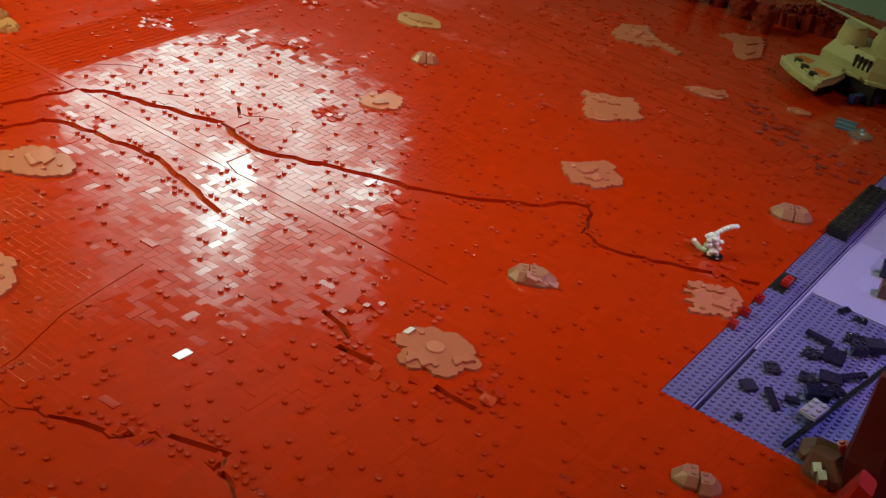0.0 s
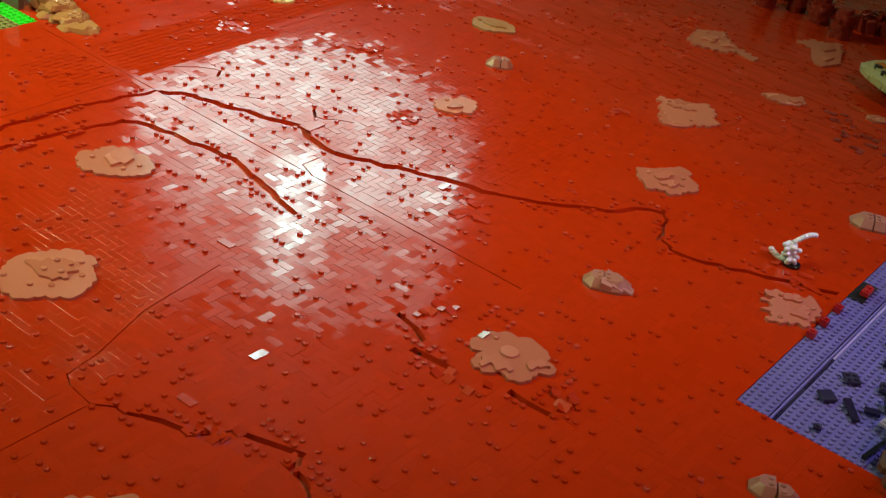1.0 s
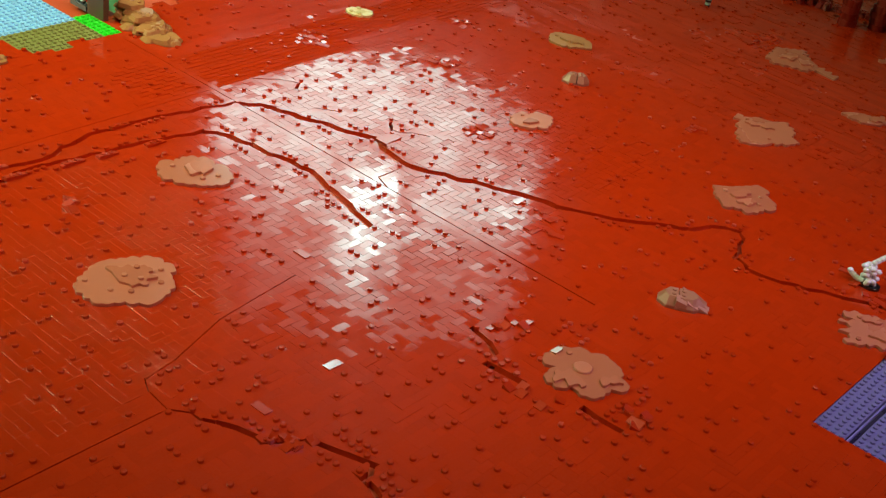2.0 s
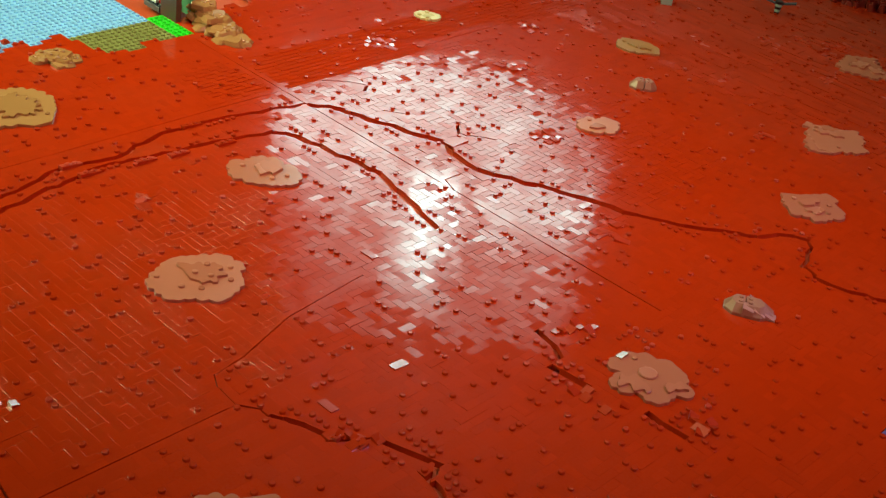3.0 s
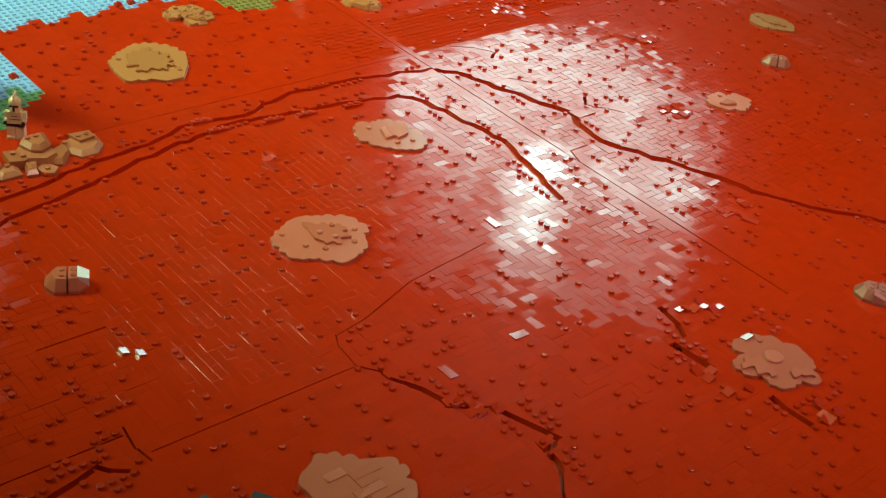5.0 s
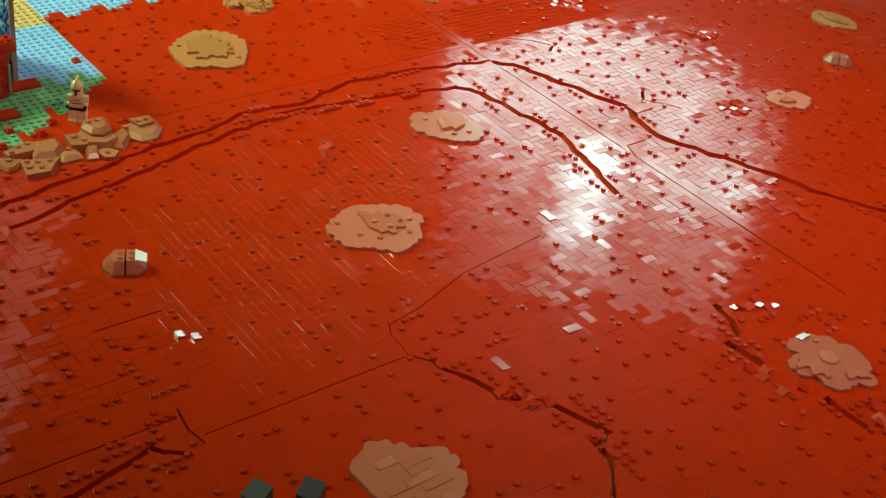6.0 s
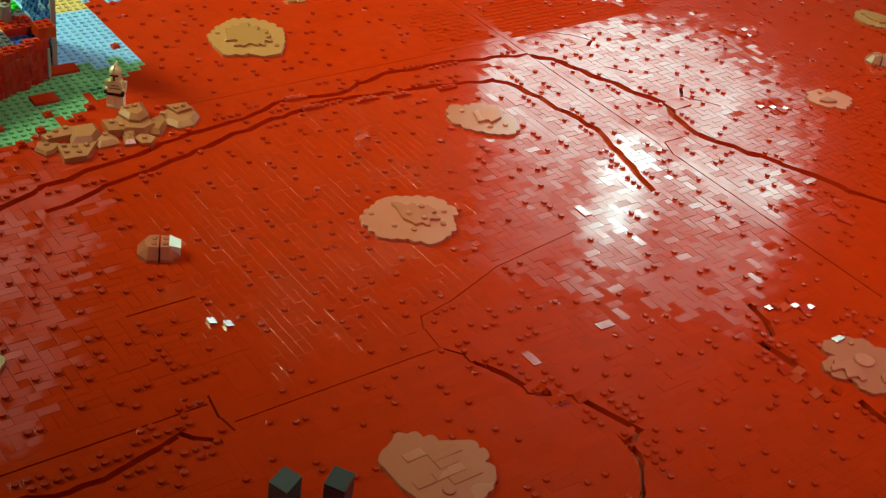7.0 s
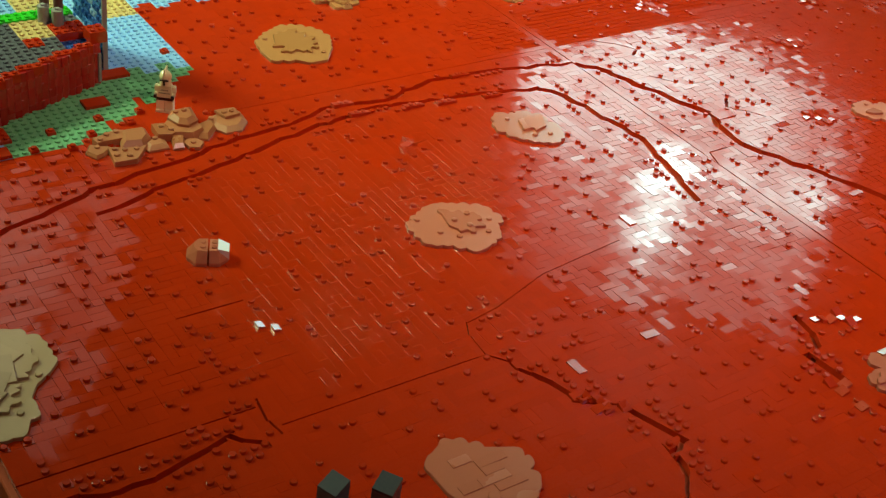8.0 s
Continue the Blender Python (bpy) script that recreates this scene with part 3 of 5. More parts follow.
for i, j, nx, ny in CUT:
    a, b = lean((i + nx / 2) * S, (j + ny / 2) * S, nx, ny)
    for ci in range(i, i + nx):
        for cj in range(j, j + ny):
            pts = [(ci * S + g, cj * S + g), ((ci + 1) * S - g, cj * S + g), ((ci + 1) * S - g, (cj + 1) * S - g), (ci * S + g, (cj + 1) * S - g)]
            x, y = (ci + 0.5) * S, (cj + 0.5) * S
            near = sorted(NEAR.get((ci, cj), ()), key=lambda k: segment_distance(k, x, y))
            if not near or segment_distance(near[0], x, y) > 0.0092:
                add_tile(pts, 0, 0, -0.0064)
                continue
            w, p, q = SEGMENTS[near[0]]
            dx, dy = q[0] - p[0], q[1] - p[1]
            L = math.hypot(dx, dy)
            nx_, ny_ = -dy / L, dx / L
            d = nx_ * p[0] + ny_ * p[1]
            for piece in (clip(pts, nx_, ny_, d + w), clip(pts, -nx_, -ny_, -d + w)):
                if len(piece) > 2 and area(piece) > 2e-7:
                    add_tile(piece, 0, 0, -0.0064)
TILE_MESH = {}
for i, j, nx, ny in single[:300]:
    if (nx, ny) not in TILE_MESH:
        bm = bmesh.new()
        box_into(bm, -nx * S / 2 + g, -ny * S / 2 + g, -0.0014, nx * S / 2 - g, ny * S / 2 - g, 0, 0.000015)
        TILE_MESH[nx, ny] = mesh_of("tile", bm, M_TILE)
    x, y = (i + nx / 2) * S, (j + ny / 2) * S
    a, b = lean(x, y, nx, ny)
    ob = new("tile", TILE_MESH[nx, ny])
    ob.matrix_world = Matrix.Translation((x, y, 0)) @ Euler((b, -a, 0)).to_matrix().to_4x4()
    ob.parent = ground
near_faces, far_faces = [], []
for f in faces:
    (far_faces if verts[f[0]][1] > 0.86 else near_faces).append(f)
for fs, m, label in ((near_faces, M_TILES, "rust-red smooth tiles laid edge to edge"), (far_faces, M_FAR, "dusty rust-red tiles at the far side")):
    used = sorted({i for f in fs for i in f})
    at = {i: k for k, i in enumerate(used)}
    field = new("tile_field", raw("tile_field", [verts[i] for i in used], [tuple(at[i] for i in f) for f in fs], m))
    field.parent = ground
    tagged(field, label, kind="stuff")

loose_studs = sorted(STUDS, key=lambda c: close_by((c[0] + 0.5) * S, (c[1] + 0.5) * S))
bm = bmesh.new()
stud_into(bm, 0, 0, 0, 14, 0.00262, 0.0023)
STUD_MESH = mesh_of("stud", bm, M_RED)
for f in STUD_MESH.polygons:
    f.use_smooth = len(f.vertices) == 4
for n_, (i, j) in enumerate(loose_studs):
    x, y = (i + 0.5) * S, (j + 0.5) * S
    if n_ < 300:
        ob = new("stud", STUD_MESH)
        ob.location = (x, y, 0)
        ob.parent = ground
sv, sf = [], []
ring12 = [(math.cos(2 * math.pi * k / 10), math.sin(2 * math.pi * k / 10)) for k in range(10)]
for i, j in loose_studs[300:]:
    x, y, v0 = (i + 0.5) * S, (j + 0.5) * S, len(sv)
    small = 0.90 if y > 0.3 else 1.0
    for r, z in ((0.00265, -0.0002), (0.00265, 0.0021), (0.00255, 0.0023), (0.0023, 0.0024)):
        sv += [(x + small * r * c, y + small * r * s, small * z) for c, s in ring12]
    for o in (0, 10, 20):
        sf += [(v0 + o + k, v0 + o + (k + 1) % 10, v0 + o + 10 + (k + 1) % 10, v0 + o + 10 + k) for k in range(10)]
    sf.append(tuple(v0 + 30 + k for k in range(10)))
field = new("stud_field", raw("stud_field", sv, sf, M_REDS))
for f in field.data.polygons:
    f.use_smooth = len(f.vertices) == 4
field.parent = ground
tagged(field, "single rust-red studs scattered over the ground", kind="stuff")


# ---- tan mounds: layers of round-ended plates ----
def lobed(cx, cy, rx, ry, turn, seed, lobes=9, depth=0.07, n=84):
    """A scalloped outline like that of round plates laid in a ring."""
    r_ = random.Random(seed)
    ph = r_.uniform(0, 6)
    rounds = []
    for k in range(lobes):
        a = 2 * math.pi * (k + r_.uniform(-0.22, 0.22)) / lobes + ph
        size = math.pi / lobes * r_.uniform(0.95, 1.3)
        q = 1 - size * 0.75 + r_.uniform(-depth, depth * 0.6) + 0.05 * math.sin(2 * a + ph) + 0.05 * math.sin(3 * a + 2 * ph)
        rounds.append((q * math.cos(a), q * math.sin(a), size))
    out, c, s = [], math.cos(turn), math.sin(turn)
    for i in range(n):
        a = 2 * math.pi * i / n
        ux, uy, best = math.cos(a), math.sin(a), 0.62
        for px, py, size in rounds:
            along, off = px * ux + py * uy, abs(px * uy - py * ux)
            if along > 0 and off < size:
                best = max(best, along + math.sqrt(size * size - off * off))
        x, y = rx * best * ux, ry * best * uy
        out.append((cx + c * x - s * y, cy + s * x + c * y))
    return out


def tan_mound(x, y, rx, ry, turn, seed, material, label, layers=2, joints=True):
    """A low mound: a scalloped bottom layer of plates, a smaller one on it, a few studs, dark slits between plates."""
    r_ = random.Random(seed)
    t = math.radians(turn)
    rx, ry = rx * 0.90, ry * 0.90
    ob = thing("tan_mound", label, "mound", (x, y, 0), 0, group="tan mounds on the red ground")
    c, s = math.cos(t), math.sin(t)
    z, top = 0.0, []
    for k in range(layers):
        f = (1.0, 0.40, 0.2)[k]
        ox, oy = (0, 0) if k == 0 else (r_.uniform(-0.12, 0.16) * rx, r_.uniform(-0.1, 0.16) * ry)
        h = (0.0030, 0.0022, 0.0016)[k]
        bm = bmesh.new()
        prism_into(bm, lobed(ox, oy, rx * f, ry * f, t, seed + k, lobes=(r_.randint(15, 18), 7, 5)[k]), z, z + h, 0.00035)
        part("bottom_plate" if k == 0 else "upper_plate", bm, material, ob)
        z += h
        top.append((ox, oy, z))
    # studs, mostly round the middle
    for k in range(r_.randint(4, 7)):
        a = r_.uniform(0, 6.28)
        ox, oy, zz = top[-1] if k < 3 and layers > 1 else (0, 0, 0.0030)
        q = r_.uniform(0.08, 0.26) if k < 3 and layers > 1 else r_.uniform(0.52, 0.74)
        u, v = rx * q * math.cos(a), ry * q * math.sin(a)
        bm = bmesh.new()
        stud_into(bm, ox + c * u - s * v, oy + s * u + c * v, zz)
        part("stud", bm, material, ob)
    if joints:
        for k in range(3):
            u, v = r_.uniform(-0.45, 0.45) * rx, r_.uniform(-0.45, 0.45) * ry
            L, w = r_.uniform(0.28, 0.5) * rx, 0.0079
            bm = bmesh.new()
            box_into(bm, -L / 2, -w / 2, 0, L / 2, w / 2, 0.0004, 0.0002)
            o = part("tile", bm, material, ob)
            o.location = (c * u - s * v, s * u + c * v, 0.0030 + 0.0001 * k)
            o.rotation_euler = (0, 0, r_.choice((0, math.pi / 2)))
    return ob


def scalloped(outline, unit=0.004, bulge=0.28, n=5):
    """An outline on the half-stud grid, counter-clockwise, its edges made of the round ends of plates."""
    if area(outline) < 0:
        outline = outline[::-1]
    out = []
    for (ax, ay), (bx, by) in zip(outline, outline[1:] + outline[:1]):
        L = math.hypot(bx - ax, by - ay)
        lobes = max(1, round(L / (2.6 if bulge >= 0.2 else 1.5)))
        for k in range(lobes):
            swell = bulge * ((ax * 7 + ay * 3 + k * 5) % 5) / 3 * (1 if bulge >= 0.2 else (3.5, -2.5)[k % 2])
            for i in range(n):
                u, h = (k + i / n) / lobes, swell * L / lobes * math.sin(math.pi * i / n)
                out.append(((ax + (bx - ax) * u + h * (by - ay) / L) * unit, (ay + (by - ay) * u - h * (bx - ax) / L) * unit))
    return out


def laid_mound(x, y, outline, material, label, upper=(), studs=(), discs=(), bulge=0.28, name="tan_mound", group="tan mounds on the red ground"):
    """A low mound of plates: a scalloped bottom layer, smaller layers on it, round plates and single studs (half-stud steps)."""
    ob = thing(name, label, "mound" if name == "tan_mound" else "patch", (x, y, 0), 0, group=group)
    bm = bmesh.new()
    prism_into(bm, scalloped(outline, bulge=bulge), -0.001, 0.0031, 0.0003)
    part("bottom_plate", bm, material, ob)
    for k, shape in enumerate(upper):
        bm = bmesh.new()
        prism_into(bm, scalloped(shape, bulge=bulge * 0.7), 0.0030, 0.0056 - 0.0003 * k, 0.0003)
        part("upper_plate", bm, material, ob)
    for i, j, up in studs:
        bm = bmesh.new()
        stud_into(bm, i * 0.004, j * 0.004, 0.0056 if up else 0.0031)
        part("stud", bm, material, ob)
    for i, j, r in discs:
        bm = bmesh.new()
        prism_into(bm, round_pts(i * 0.004, j * 0.004, r, r, 24), 0.0030, 0.0050, 0.0006)
        part("round_plate", bm, material, ob)
    return ob


NOUGAT, SANDY = "low nougat-tan mound of round-edged plates on red tiles", "low sandy-gold mound of round-edged plates on red tiles"
laid_mound(-0.272, 0.248, [(-7, -6), (-8, -4), (-6, -2), (-6, 2), (-2, 6), (1, 5), (3, 7), (8, 5), (10, 1), (8, -3), (6, -5), (4, -7), (1, -8), (-2, -9)], M_TAN, NOUGAT,
           [[(-2, -2), (-3, 2), (-1, 5), (3, 3), (4, -1), (1, -3)]], [(6, 2, 0), (-4, -4, 0), (5, -2, 0)])
laid_mound(-0.160, 0.080, [(-2, -11), (-5, -7), (-7, -3), (-7, 0), (-5, 4), (-2, 9), (4, 10), (5, 8), (9, 6), (11, 2), (12, -1), (10, -4), (8, -6), (6, -10), (3, -11)], M_TAN, NOUGAT,
           [[(-2, -2), (-3, 0), (1, 5), (3, 5), (5, 3), (6, 0), (4, -2), (2, -3)]], [(-3, -8, 0), (3, -6, 0), (1, -1, 1), (0, 3, 1), (7, 4, 0), (3, 7, 0), (6, -3, 0), (4, 1, 1)])
laid_mound(0.172, 0.296, [(-8, -4), (-8, -2), (-8, 1), (-6, 3), (-5, 5), (-2, 5), (0, 7), (4, 6), (6, 5), (7, 3), (10, 2), (10, -1), (8, -2), (8, -6), (6, -8), (4, -8), (2, -8), (1, -10), (-3, -10), (-4, -8), (-4, -5), (-6, -6)], M_TAN, NOUGAT,
           [[(5, -2), (7, -1), (9, 1), (8, 1), (6, 0)], [(-2, -9), (-3, -6), (0, -4), (3, -5), (4, -7), (1, -8)]], [(-5, 1, 0)], [(0, -1, 0.0082)], 0.24)
laid_mound(-0.512, 0.120, [(-3, -11), (-8, -5), (-10, -1), (-9, 4), (-5, 8), (1, 9), (7, 6), (12, 2), (12, -3), (9, -6), (7, -12), (3, -12)], M_SAND, SANDY,
           [[(-5, -5), (-6, 1), (1, 4), (6, 2), (6, -1), (5, -6), (0, -7)]], [(-4, -8, 0), (8, 3, 0)])
laid_mound(0.096, 0.696, [(-6, -5), (-8, -3), (-4, 1), (-1, 6), (2, 8), (4, 5), (8, 3), (10, -1), (8, -3), (7, -7), (4, -8), (2, -9), (0, -11), (-3, -8)], M_TAN, NOUGAT,
           [[(-2, -4), (-1, 1), (1, 2), (1, -3)], [(1, -6), (2, -3), (5, -2), (5, -5)]], [(-4, -3, 0), (4, 2, 0), (6, -2, 0)], (), 0.36)
wide = laid_mound(0.100, -0.080, [(-7, -5), (-8, -3), (-8, 0), (-6, 2), (-4, 4), (-2, 8), (1, 9), (2, 10), (4, 8), (7, 8), (9, 6), (10, 4), (11, 0), (9, -4), (6, -7), (2, -8), (-3, -8), (-6, -7)], M_TAN, "wide flat nougat-tan mound of fitted plates")
rt = random.Random(6)
for i in range(-3, 5):
    j = -4 + (i % 2)
    while j < 4:
        n_ = rt.choice((2, 2, 3, 4))
        if all(math.hypot((i * 2 - 0.5) / 8.5, (k * 2 - 0.5) / 8.0) < 0.86 for k in (j, j + n_)):
            bm = bmesh.new()
            box_into(bm, -S / 2 + 0.00012, -n_ * S / 2 + 0.00012, 0, S / 2 - 0.00012, n_ * S / 2 - 0.00012, 0.0008 + rt.choice((0, 0.00008, 0.00016)), 0.00012)
            o = part("tile", bm, M_TAN, wide)
            o.location = (i * S + S / 2, (j + n_ / 2) * S, 0.0030)
        j += n_
bm = bmesh.new()
prism_into(bm, round_pts(0.026, -0.006, 0.0046, 0.0046, 18), 0.003, 0.0046, 0.0004)
part("round_tile", bm, M_TAN, wide)
pale = laid_mound(-0.136, -0.336, [(-13, 0), (-11, 4), (-9, 8), (-4, 12), (3, 12), (5, 10), (7, 7), (10, 5), (13, 5), (15, 3), (17, 2), (18, -1), (18, -5), (-13, -5)], M_BONE, "pale tan mound of plates at the table's edge",
                  [[(-9, -3), (-8, 5), (-3, 9), (2, 9), (4, 6), (7, 3), (11, 2), (13, -3)]], [(5, 8, 0), (13, 2, 0)])
for k, (i, j, w, d, a) in enumerate(((-3, 4, 0.030, 0.014, 0.5), (2, 3, 0.030, 0.014, -0.2), (6, 0, 0.034, 0.015, -0.6), (-1, -2, 0.040, 0.015, 0.2), (9, -2, 0.026, 0.013, -0.9))):
    bm = bmesh.new()
    box_into(bm, -w / 2, -d / 2, 0, w / 2, d / 2, 0.0014, 0.0003)
    o = part("plate", bm, M_BONE, pale)
    o.location, o.rotation_euler = (i * 0.004, j * 0.004, 0.0055 + 0.0002 * k), (0, 0, a)
laid_mound(-0.272, 0.880, [(-7, -3), (-7, 1), (-3, 4), (0, 5), (5, 4), (8, 0), (4, -4), (0, -7), (-4, -7)], M_SAND, SANDY, [[(-3, -3), (-2, -1), (0, -1), (-1, -3)], [(1, -1), (2, 1), (4, 1), (3, -1)]], [(-5, -2, 0)], (), 0.24)
laid_mound(-0.152, 0.636, [(-5, -2), (-5, 2), (-2, 2), (-2, 6), (2, 7), (5, 3), (6, -1), (4, -2), (4, -4), (0, -6), (-2, -6)], M_TAN, NOUGAT, [[(0, -2), (1, 0), (3, 0), (2, -3)]], [(-3, 0, 0)], (), 0.24)
tan_mound(-0.485, 0.695, 0.020, 0.015, 40, 35, M_PALE, "small pale gold patch of plates", layers=1)


def splayed_patch(x, y, rx, ry, turn, seed, material, label, core=0.72, ends=(0.014, 0.026)):
    """A flat patch of plates with a ragged edge: a broad middle and short plates that stick out at odd angles."""
    r_ = random.Random(seed)
    ob = thing("tan_patch", label, "patch", (x, y, 0), turn, group="splayed tan patches")
    bm = bmesh.new()
    prism_into(bm, lobed(0, 0, rx * core, ry * core, 0.0, seed, lobes=8, depth=0.16), 0, PLATE * 0.8, 0.0003)
    part("middle_plate", bm, material, ob)
    for k in range(13):
        a = 2 * math.pi * (k + r_.uniform(-0.3, 0.3)) / 13
        L, w = r_.uniform(*ends), S * r_.choice((0.5, 0.5, 1.0))
        pts = [(-L / 2, -w), (L / 2 - w * 0.5, -w), (L / 2, -w * 0.5), (L / 2, w * 0.5), (L / 2 - w * 0.5, w), (-L / 2, w)]
        bm = bmesh.new()
        prism_into(bm, pts, 0, PLATE * 0.8 + 0.0002 + 0.00012 * k, 0.0003)
        o = part("plate", bm, material, ob)
        q = r_.uniform(0.62, 0.85)
        o.location = (rx * q * math.cos(a), ry * q * math.sin(a), 0)
        o.rotation_euler = (0, 0, r_.choice((0, math.pi / 2, math.pi, a, a, a)) + r_.uniform(-0.25, 0.25))
    return ob


laid_mound(0.024, 0.864, [(-10, 1), (-10, 4), (-8, 3), (-5, 7), (-1, 8), (2, 12), (6, 9), (8, 7), (8, 4), (12, 2), (10, -3), (7, -5), (6, -9), (3, -12), (0, -13), (-4, -8), (-5, -5), (-7, -3), (-7, 0)], M_TAN, "splayed nougat-tan patch of long plates",
           [[(-6, 0), (-4, 2), (-1, 1), (-3, -1)], [(-1, 2), (2, 4), (3, 3), (0, 1)]], [(-6, 2, 0), (5, -4, 0)], (), 0.1, "tan_patch", "splayed tan patches")
laid_mound(0.312, 0.560, [(5, -4), (5, 5), (1, 9), (-3, 6), (-6, 5), (-9, 3), (-8, 1), (-5, 1), (-8, -2), (-4, -2), (-6, -6), (-3, -5), (-3, -9), (0, -8), (1, -6)], M_TAN, "splayed nougat-tan patch beside the lavender plate",
           [[(0, -3), (4, -2), (3, 2), (1, 3)], [(-4, 2), (-2, 4), (0, 5), (-1, 3)]], [(-5, 3, 0), (3, 4, 0), (-1, -6, 0)], (), 0.1, "tan_patch", "splayed tan patches")
laid_mound(0.088, 1.020, [(-7, -3), (-5, 0), (-2, 3), (1, 3), (3, 7), (6, 3), (5, -1), (1, -4), (-3, -4)], M_TAN, "ragged nougat patch with a raised middle", [[(1, 0), (3, 4), (5, 1), (3, -1)]], (), (), 0.12, "tan_patch", "splayed tan patches")
splayed_patch(0.194, 1.074, 0.015, 0.009, 30, 30, M_TAN, "small dull nougat patch of plates", 0.5, (0.006, 0.010))
laid_mound(-0.052, 1.124, [(-10, -9), (-12, 2), (-5, 9), (0, 3), (5, 0), (14, -3), (14, -6), (6, -4), (4, -8), (-6, -12)], M_TAN, "long nougat patch of plates with a thin tail", [[(-7, -6), (-6, 0), (-3, 1), (-2, -5)], [(-2, -2), (2, 0), (4, -3), (1, -5)]], [(-8, 2, 0), (-3, 5, 0)], (), 0.14, "tan_patch", "splayed tan patches")
laid_mound(0.060, 1.236, [(-13, -1), (-10, 6), (-6, 7), (-2, 13), (2, 5), (6, -7), (3, -15), (0, -15), (-4, -9), (-7, -2)], M_TAN, "dull nougat patch of plates near the ridge", [[(-6, 1), (-3, 6), (0, 3), (-2, -2)], [(1, -4), (3, -5), (2, -11), (0, -9)]], (), (), 0.14, "tan_patch", "splayed tan patches")


# ---- rocks built from slopes ----
def slope_block(L, W, H, r_, top=0.55):
    """A faceted block: a rectangle with cut corners below, a smaller one on top, tilted."""
    bm = bmesh.new()
    cut = 0.28
    def ring(l, w, z, dz=0.0, ox=0.0):
        pts = []
        for sx, sy in ((1, 1), (-1, 1), (-1, -1), (1, -1)):
            a, b = (sx * l / 2, sy * w / 2 * (1 - cut)), (sx * l / 2 * (1 - cut), sy * w / 2)
            pts += [a, b] if sx * sy > 0 else [b, a]
        return [bm.verts.new((px + ox, py, z + dz * px / l)) for px, py in pts]
    lo = ring(L, W, 0)
    mid = ring(L * 1.0, W * 1.0, H * 0.3)
    hi = ring(L * top, W * top, H, H * r_.uniform(-0.2, 0.2), L * r_.uniform(-0.08, 0.08))
    for a, b in ((lo, mid), (mid, hi)):
        for i in range(8):
            bm.faces.new((a[i], a[(i + 1) % 8], b[(i + 1) % 8], b[i]))
    bm.faces.new(hi)
    bm.faces.new(lo[::-1])
    return bm


def rock_half(L, W, H):
    """Half a rock: a wedge with an upright inner face and slopes on its other sides."""
    bm = bmesh.new()
    lo = [(0, -W / 2), (L * 0.55, -W / 2), (L, -W * 0.2), (L, W * 0.2), (L * 0.55, W / 2), (0, W / 2)]
    hi = [(0, -W * 0.30), (L * 0.46, -W * 0.28), (L * 0.64, -W * 0.1), (L * 0.64, W * 0.1), (L * 0.46, W * 0.28), (0, W * 0.30)]
    rings = [[bm.verts.new((x, y, z)) for x, y in pts] for pts, z in ((lo, 0), (lo, 0.0030), (hi, H))]
    for a, b in zip(rings, rings[1:]):
        for i in range(6):
            bm.faces.new((a[i], a[(i + 1) % 6], b[(i + 1) % 6], b[i]))
    bm.faces.new(rings[2])
    bm.faces.new(rings[0][::-1])
    return bm


def split_rock(x, y, L, W, H, turn, seed, material, label, ledges=0, slip=0.0):
    """A rock of two slope halves with a narrow gap between them and studs on top."""
    r_ = random.Random(seed)
    ob = thing("rock", label, "rock", (x, y, 0), turn, group="split rocks on the red ground")
    share = 0.60 if ledges else r_.uniform(0.42, 0.55)
    for k, l in enumerate((L * share, L * (1 - share))):
        o = part("half", rock_half(l, W * (1 if l > L / 2 else 0.95), H), material, ob)
        o.location = ((0.0007, -slip * 0.5, 0), (-0.0007, slip * 0.5, 0))[k]
        o.rotation_euler = (0, 0, math.pi * k)
        for q in (-0.0035, 0.0035):
            bm = bmesh.new()
            stud_into(bm, (0.0045, -0.0045)[k], q + (-slip, slip)[k] * 0.5, H, r=0.0022, h=0.0012)
            part("stud", bm, material, ob)
    long_half = L * share
    for k in range(ledges):
        # small slopes stepping down the long half
        u, side = (k + 0.6) / ledges, 1 if k % 2 else -1
        bm = bmesh.new()
        x0, w, d = long_half * u, 0.0052, W * (0.36 - 0.16 * u)
        z1 = H * (1.08 - 0.75 * u)
        p = [(x0 - w, side * d - 0.0042), (x0 + w, side * d - 0.0042), (x0 + w, side * d + 0.0042), (x0 - w, side * d + 0.0042)]
        lo = [bm.verts.new((px, py, 0.0005)) for px, py in p]
        hi = [bm.verts.new((px, py, z1 - 0.45 * (abs(px) - abs(x0)) - 0.25 * side * (py - side * d))) for px, py in p]
        for i in range(4):
            bm.faces.new((lo[i], lo[(i + 1) % 4], hi[(i + 1) % 4], hi[i]))
        bm.faces.new(hi)
        part("ledge", bm, M_PINKISH, ob, "paler pinkish ledge")
    return ob


def end_slope(rock, L, W, H):
    """A shiny white slope set on one end of a rock."""
    bm = bmesh.new()
    foot = [(L * 0.42, -W * 0.26), (L * 0.98, -W * 0.20), (L * 0.98, W * 0.20), (L * 0.42, W * 0.26)]
    lo = [bm.verts.new((x, y, 0.002)) for x, y in foot]
    hi = [bm.verts.new((x, y, H + 0.0012 - 0.37 * (x - L * 0.42))) for x, y in foot]
    for i in range(4):
        bm.faces.new((lo[i], lo[(i + 1) % 4], hi[(i + 1) % 4], hi[i]))
    bm.faces.new(hi)
    o = part("end_slope", bm, M_SHINE, rock, "shiny white end slope")
    o.location = (0.0007, 0, 0)


